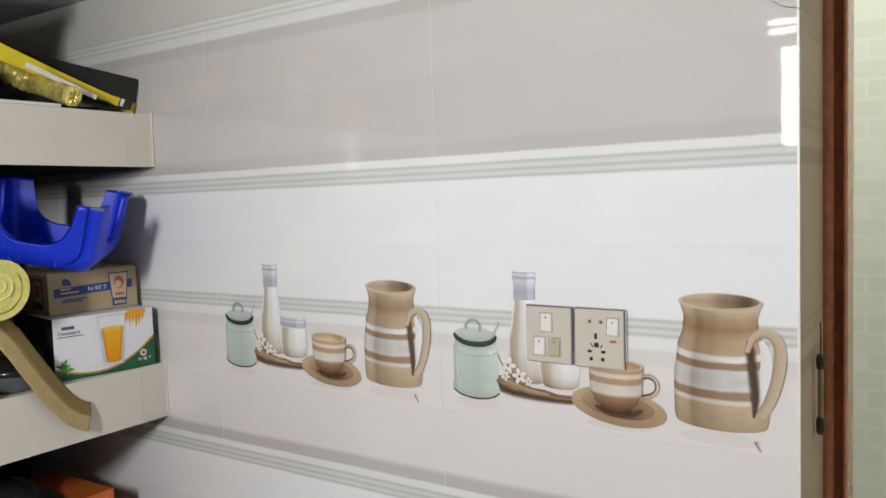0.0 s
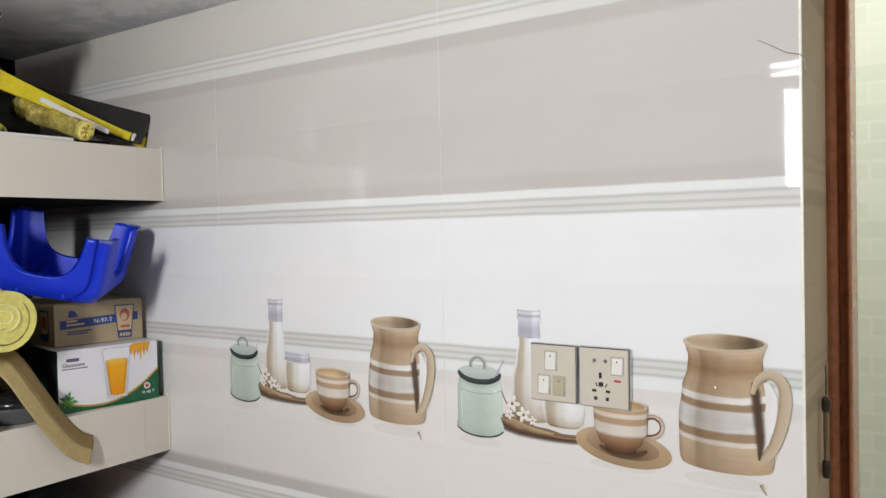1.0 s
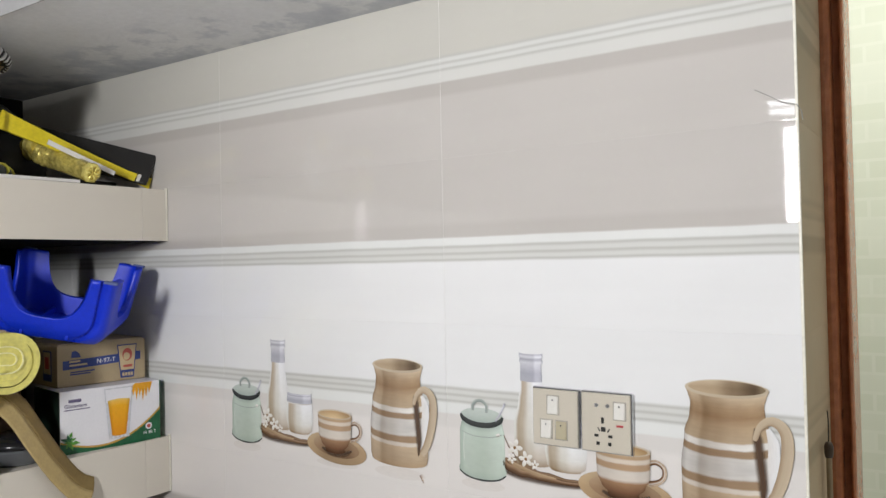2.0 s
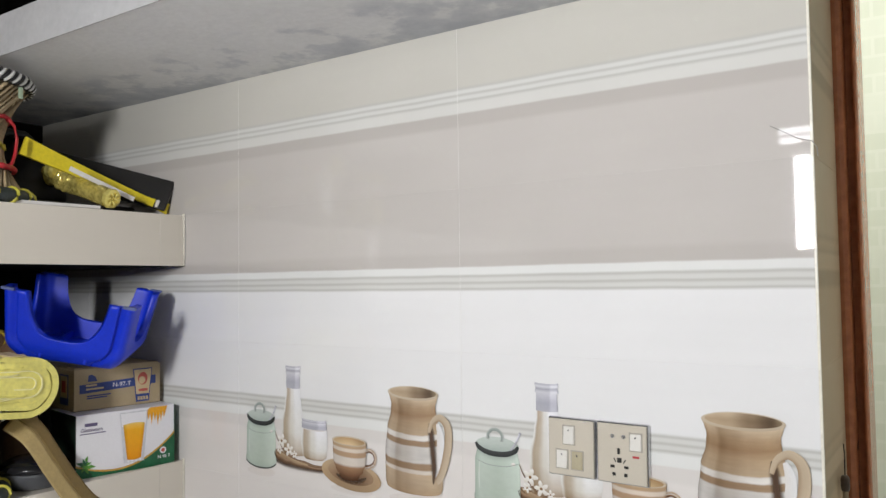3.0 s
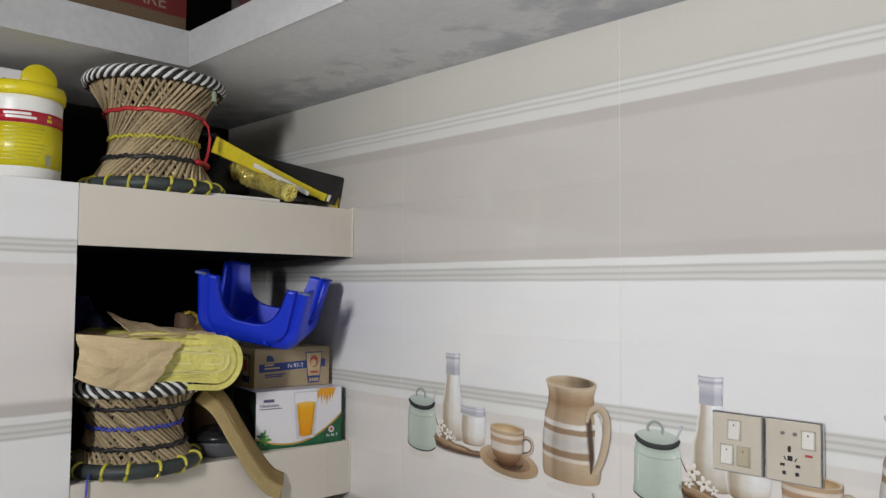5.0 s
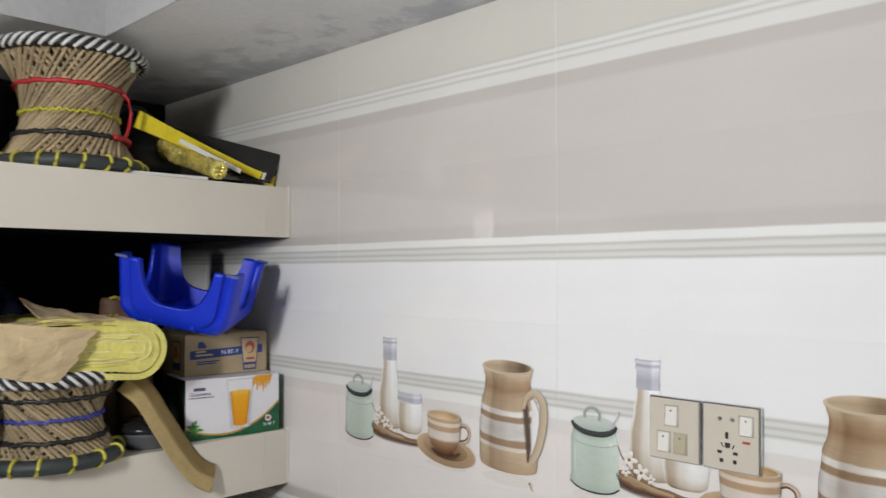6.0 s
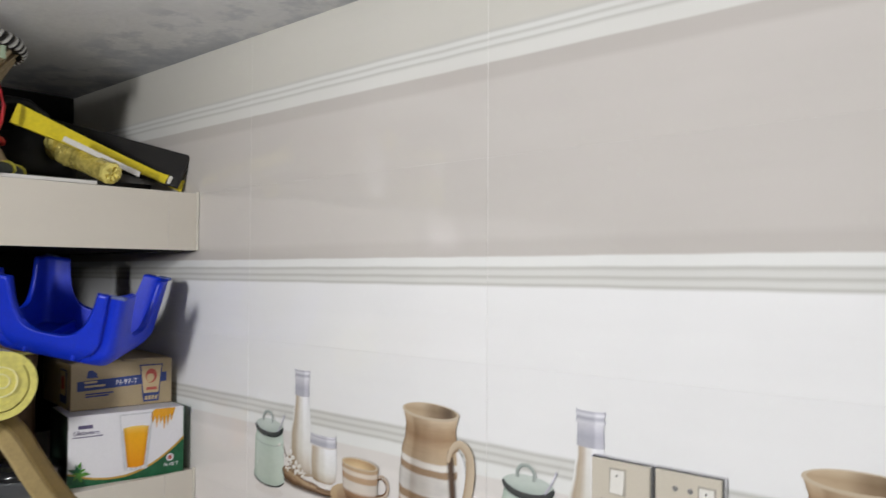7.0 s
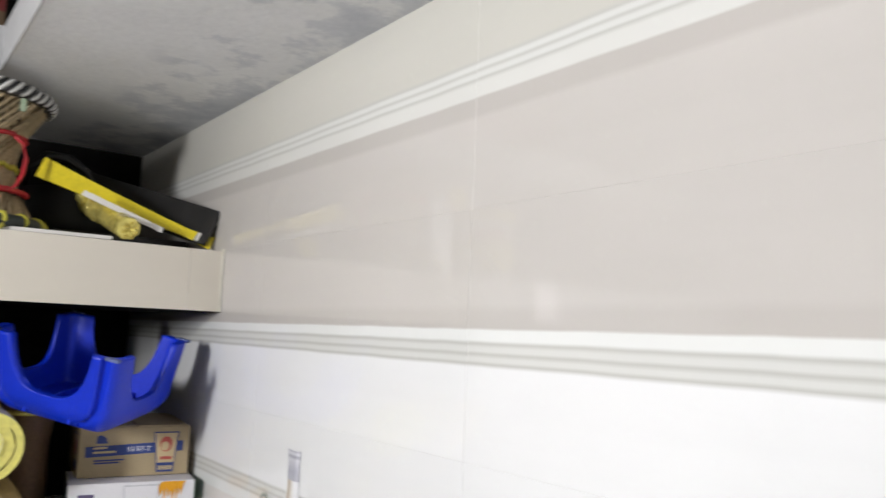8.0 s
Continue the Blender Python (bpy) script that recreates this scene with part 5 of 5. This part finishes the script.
M_CUP = print_mat("print_stoneware_cup", [(0.0, (0.06, 0.03, 0.018)), (0.14, (0.15, 0.075, 0.04)), (0.38, (0.30, 0.175, 0.10)), (0.46, (0.60, 0.54, 0.48)), (0.64, (0.58, 0.53, 0.48)), (0.68, (0.40, 0.27, 0.17)), (0.78, (0.40, 0.27, 0.17)), (0.82, (0.62, 0.54, 0.46)),
                                           (0.88, (0.62, 0.54, 0.46)), (0.92, (0.42, 0.29, 0.18)), (1.0, (0.46, 0.33, 0.21))], [(0.0, (0.65, 0.62, 0.6)), (0.2, (0.95, 0.95, 0.95)), (0.55, (1.15, 1.15, 1.15)), (0.8, (1.0, 1.0, 1.0)), (1.0, (0.7, 0.68, 0.66))])
M_COFFEE = print_mat("print_coffee_foam", [(0.0, (0.66, 0.50, 0.30)), (1.0, (0.44, 0.28, 0.14))], [(0.0, (0.9, 0.9, 0.9)), (0.5, (1.1, 1.1, 1.1)), (1.0, (0.7, 0.65, 0.6))])
M_SAUCER = print_mat("print_saucer", [(0.0, (0.36, 0.25, 0.15)), (0.5, (0.40, 0.28, 0.17)), (1.0, (0.50, 0.38, 0.25))], [(0.0, (1.15, 1.15, 1.1)), (0.3, (0.9, 0.9, 0.9)), (0.6, (0.95, 0.95, 0.95)), (1.0, (1.1, 1.1, 1.08))])
M_SAUCER_IN = print_mat("print_saucer_well", [(0.0, (0.27, 0.175, 0.105)), (0.45, (0.30, 0.195, 0.12)), (1.0, (0.42, 0.305, 0.20))], [(0.0, (1.15, 1.15, 1.15)), (0.35, (0.75, 0.72, 0.68)), (0.7, (0.70, 0.66, 0.62)), (1.0, (1.05, 1.05, 1.05))])


def turned(radii, cx, z0, h, tip, layer, nu=24):
    """The flat picture of a turned vessel: radii [(v, r)], rims shown as ellipses of flatness tip."""
    def rad(v):
        for (a, ra), (c, rc) in zip(radii, radii[1:]):
            if v <= c:
                f = (v - a) / (c - a)
                f = f * f * (3 - 2 * f)
                return ra + (rc - ra) * f
        return radii[-1][1]

    def fn(u, v):
        s = 2 * u - 1
        s = math.sin(s * math.pi / 2)
        r = rad(v)
        return Vector((cx + r * s, -layer, z0 + h * v - tip * r * math.sqrt(max(0, 1 - s * s))))
    return bm_sheet(fn, nu, 28)


def disc(cx, cz, rx, rz, layer, tilt=0.0, n=36):
    c, s = math.cos(radians(tilt)), math.sin(radians(tilt))

    def fn(u, v):
        a = 2 * math.pi * u
        x, z = rx * math.cos(a), rz * math.sin(a)
        return Vector((cx + v * (x * c - z * s), -layer, cz + v * (x * s + z * c)))
    bm = bm_sheet(fn, n, 1)
    uvl = bm.loops.layers.uv.verify()
    for f in bm.faces:
        for lo in f.loops:
            lo[uvl].uv = (0.5 + (lo.vert.co.x - cx) / (2 * rx), 0.5 + (lo.vert.co.z - cz) / (2.05 * rz))
    bmesh.ops.remove_doubles(bm, verts=bm.verts, dist=1e-7)
    for f in bm.faces:
        if f.normal.y > 0:
            f.normal_flip()
    return bm


def ribbon(points, widths, layer, n=28):
    """A bent flat band through points (x, z)."""
    P = [Vector((x, 0, z)) for x, z in points]

    def at(t):
        s = t * (len(P) - 1)
        k = min(int(s), len(P) - 2)
        f = s - k
        p = [P[max(0, min(len(P) - 1, k + j))] for j in (-1, 0, 1, 2)]
        w = widths[k] + (widths[k + 1] - widths[k]) * f
        q = 0.5 * ((2 * p[1]) + (p[2] - p[0]) * f + (2 * p[0] - 5 * p[1] + 4 * p[2] - p[3]) * f * f + (3 * p[1] - p[0] - 3 * p[2] + p[3]) * f ** 3)
        return q, w

    def fn(u, v):
        q, w = at(u)
        d = (at(min(1, u + 0.01))[0] - at(max(0, u - 0.01))[0]).normalized()
        side = Vector((-d.z, 0, d.x))
        q = q + side * w * (v - 0.5)
        return Vector((q.x, -layer, q.z))
    return bm_sheet(fn, n, 4)


def decorate(t):
    S = 0.00025
    # mint canister
    part("canister_picture", turned([(0, 0.0475), (0.05, 0.0485), (0.12, 0.046), (0.78, 0.0455), (0.90, 0.0425), (1.0, 0.040)], 0.073, 0.0430, 0.090, 0.30, S * 2), M_MINT, t, smooth=False)
    part("base_line_picture", ribbon([(0.0255, 0.0415), (0.038, 0.0335), (0.055, 0.0292), (0.073, 0.0280), (0.091, 0.0292), (0.108, 0.0335), (0.1205, 0.0415)], [0.0022, 0.003, 0.0026, 0.0034, 0.0026, 0.003, 0.0022], S * 4), M_INK, t)
    part("lid_picture", disc(0.073, 0.1395, 0.0440, 0.0150, S * 4), M_MINT_LID, t)
    part("lid_rim_picture", ribbon([(0.0300, 0.1415), (0.0360, 0.1335), (0.052, 0.1265), (0.073, 0.1245), (0.094, 0.1265), (0.1100, 0.1335), (0.1160, 0.1415)], [0.004, 0.0085, 0.0095, 0.0095, 0.0095, 0.0085, 0.004], S * 6), M_INK, t)
    part("knob_picture", ribbon([(0.056, 0.1490), (0.0555, 0.158), (0.062, 0.1655), (0.070, 0.1675), (0.078, 0.1655), (0.0845, 0.158), (0.084, 0.1470)], [0.0055] * 7, S * 7), M_GREYLOOP, t)
    part("spoon_picture", ribbon([(0.102, 0.134), (0.112, 0.148), (0.121, 0.166)], [0.004, 0.003, 0.004], S * 8), M_NECK, t)
    # milk bottle, glass, driftwood, flowers
    part("underside_picture", ribbon([(0.116, 0.050), (0.150, 0.0455), (0.200, 0.0425), (0.250, 0.043), (0.285, 0.047)], [0.010, 0.020, 0.018, 0.016, 0.006], S * 1.6), M_UNDER, t)
    part("driftwood_picture", ribbon([(0.117, 0.070), (0.126, 0.0635), (0.138, 0.0615), (0.150, 0.056), (0.163, 0.0555), (0.180, 0.051), (0.205, 0.0495), (0.230, 0.047), (0.252, 0.0475), (0.280, 0.0495)],
                                     [0.010, 0.024, 0.030, 0.024, 0.023, 0.016, 0.016, 0.011, 0.011, 0.003], S * 2, 48), M_BOARD, t)
    part("bark_picture", ribbon([(0.122, 0.071), (0.140, 0.063), (0.158, 0.0585), (0.182, 0.0525), (0.215, 0.050)], [0.002, 0.008, 0.0055, 0.006, 0.002], S * 3), M_SAUCER, t)
    part("bottle_picture", turned([(0, 0.030), (0.08, 0.034), (0.45, 0.0335), (0.75, 0.0245), (0.90, 0.0205), (1.0, 0.0205)], 0.172, 0.0690, 0.142, 0.14, S * 4), M_MILK, t)
    part("neck_picture", turned([(0, 0.0205), (0.60, 0.0195), (0.68, 0.0225), (0.80, 0.0205), (0.9, 0.0225), (1.0, 0.0215)], 0.1725, 0.2085, 0.047, 0.10, S * 5), M_NECK, t)
    part("milk_glass_picture", turned([(0, 0.027), (0.10, 0.0345), (0.5, 0.0375), (1.0, 0.0355)], 0.2335, 0.0660, 0.062, 0.16, S * 6), M_MILK, t)
    part("glass_rim_picture", turned([(0, 0.0355), (0.8, 0.034), (1.0, 0.0345)], 0.2335, 0.1285, 0.019, 0.10, S * 7), M_NECK, t)
    for k, (fx, fz, fr) in enumerate(((0.139, 0.093, 0.0135), (0.160, 0.076, 0.0125), (0.133, 0.074, 0.0080), (0.177, 0.068, 0.0075))):
        for j in range(5):
            a = 72 * j + 31 * k
            c, s_ = math.cos(radians(a)), math.sin(radians(a))
            part("petal_picture", disc(fx + 0.62 * fr * c, fz + 0.62 * fr * s_, fr * 0.52, fr * 0.30, S * (8 + 0.3 * j), a, 10), M_PETAL, t)
        part("bud_picture", disc(fx, fz, fr * 0.22, fr * 0.22, S * 10, 0, 8), M_BUD, t)
    part("twig_picture", ribbon([(0.118, 0.112), (0.127, 0.094), (0.141, 0.078), (0.158, 0.066)], [0.0012, 0.002, 0.0024, 0.002], S * 7.5), M_BOARD, t)
    # faint mirror images on the printed counter
    for cx, cz, rx, rz in ((0.073, 0.020, 0.044, 0.010), (0.490, 0.016, 0.060, 0.011), (0.333, 0.014, 0.055, 0.008), (0.235, 0.042, 0.045, 0.005)):
        part("mirror_picture", disc(cx, cz, rx, rz, S * 1.2), M_FAINT, t)
    # highlights on the enamel
    part("highlight_picture", disc(0.106, 0.110, 0.0042, 0.0032, S * 5, 20, 10), M_PETAL, t)
    part("highlight_picture", ribbon([(0.036, 0.060), (0.0355, 0.085), (0.037, 0.108)], [0.001, 0.0026, 0.001], S * 5), M_GREYWHITE, t)
    part("neck_line_picture", ribbon([(0.030, 0.112), (0.050, 0.1055), (0.073, 0.1040), (0.096, 0.1055), (0.116, 0.112)], [0.0008, 0.0014, 0.0014, 0.0014, 0.0008], S * 5), M_GREYLOOP, t)
    # cup and saucer
    part("saucer_picture", disc(0.333, 0.0445, 0.0785, 0.0300, S * 8, -5), M_SAUCER, t)
    part("saucer_well_picture", disc(0.333, 0.0475, 0.0600, 0.0205, S * 9.5, -5), M_SAUCER_IN, t)
    part("underside_picture", ribbon([(0.296, 0.043), (0.315, 0.036), (0.335, 0.034), (0.358, 0.0365), (0.374, 0.044)], [0.006, 0.016, 0.018, 0.016, 0.006], S * 10), M_UNDER, t)
    part("cup_handle_picture", ribbon([(0.372, 0.095), (0.384, 0.0985), (0.3955, 0.0915), (0.3965, 0.0785), (0.388, 0.0690), (0.372, 0.0640)], [0.0075, 0.008, 0.0075, 0.007, 0.008, 0.010], S * 10), M_CUP, t)
    part("cup_picture", turned([(0, 0.0245), (0.08, 0.0255), (0.22, 0.0355), (0.45, 0.0430), (0.75, 0.0440), (1.0, 0.0450)], 0.3310, 0.0385, 0.0735, 0.18, S * 12), M_CUP, t)
    part("cup_rim_picture", disc(0.3310, 0.1120, 0.0455, 0.0098, S * 14), M_JUG_RIM, t)
    part("coffee_picture", disc(0.3310, 0.1118, 0.0410, 0.0074, S * 16), M_COFFEE, t)
    # jug
    part("jug_picture", turned([(0, 0.0640), (0.05, 0.0670), (0.35, 0.0675), (0.62, 0.0620), (0.78, 0.0535), (0.88, 0.0520), (0.95, 0.0555), (1.0, 0.0595)], 0.4905, 0.0410, 0.178, 0.20, S * 8, 32), M_JUG, t)
    part("jug_rim_picture", disc(0.4905, 0.2185, 0.0595, 0.0135, S * 11), M_JUG_RIM, t)
    part("jug_mouth_picture", disc(0.4910, 0.2200, 0.0545, 0.0104, S * 13), M_JUG_IN, t)
    part("handle_gap_picture", ribbon([(0.547, 0.166), (0.554, 0.145), (0.553, 0.115), (0.547, 0.085), (0.541, 0.066)], [0.006, 0.016, 0.016, 0.009, 0.001], S * 12), print_paper, t)
    part("handle_inner_picture", ribbon([(0.531, 0.166), (0.533, 0.148), (0.5365, 0.112), (0.539, 0.080), (0.537, 0.054)], [0.008, 0.020, 0.021, 0.019, 0.003], S * 14), M_SHADOW, t)
    part("handle_picture", ribbon([(0.529, 0.148), (0.537, 0.168), (0.553, 0.1775), (0.569, 0.166), (0.5725, 0.140), (0.567, 0.106), (0.557, 0.076), (0.545, 0.058)], [0.006, 0.010, 0.0135, 0.016, 0.017, 0.0165, 0.015, 0.012], S * 16), M_HANDLE, t)
    # glossy reflections that belong to the print
    part("reflection_picture", ribbon([(0.539, 0.019), (0.546, 0.005)], [0.006, 0.002], S * 3), M_CUP, t)


print_paper = print_mat("print_white_gap", [(0.0, (0.74, 0.71, 0.69)), (1.0, (0.80, 0.80, 0.815))])
for t in DECOR[:2]:
    decorate(t)
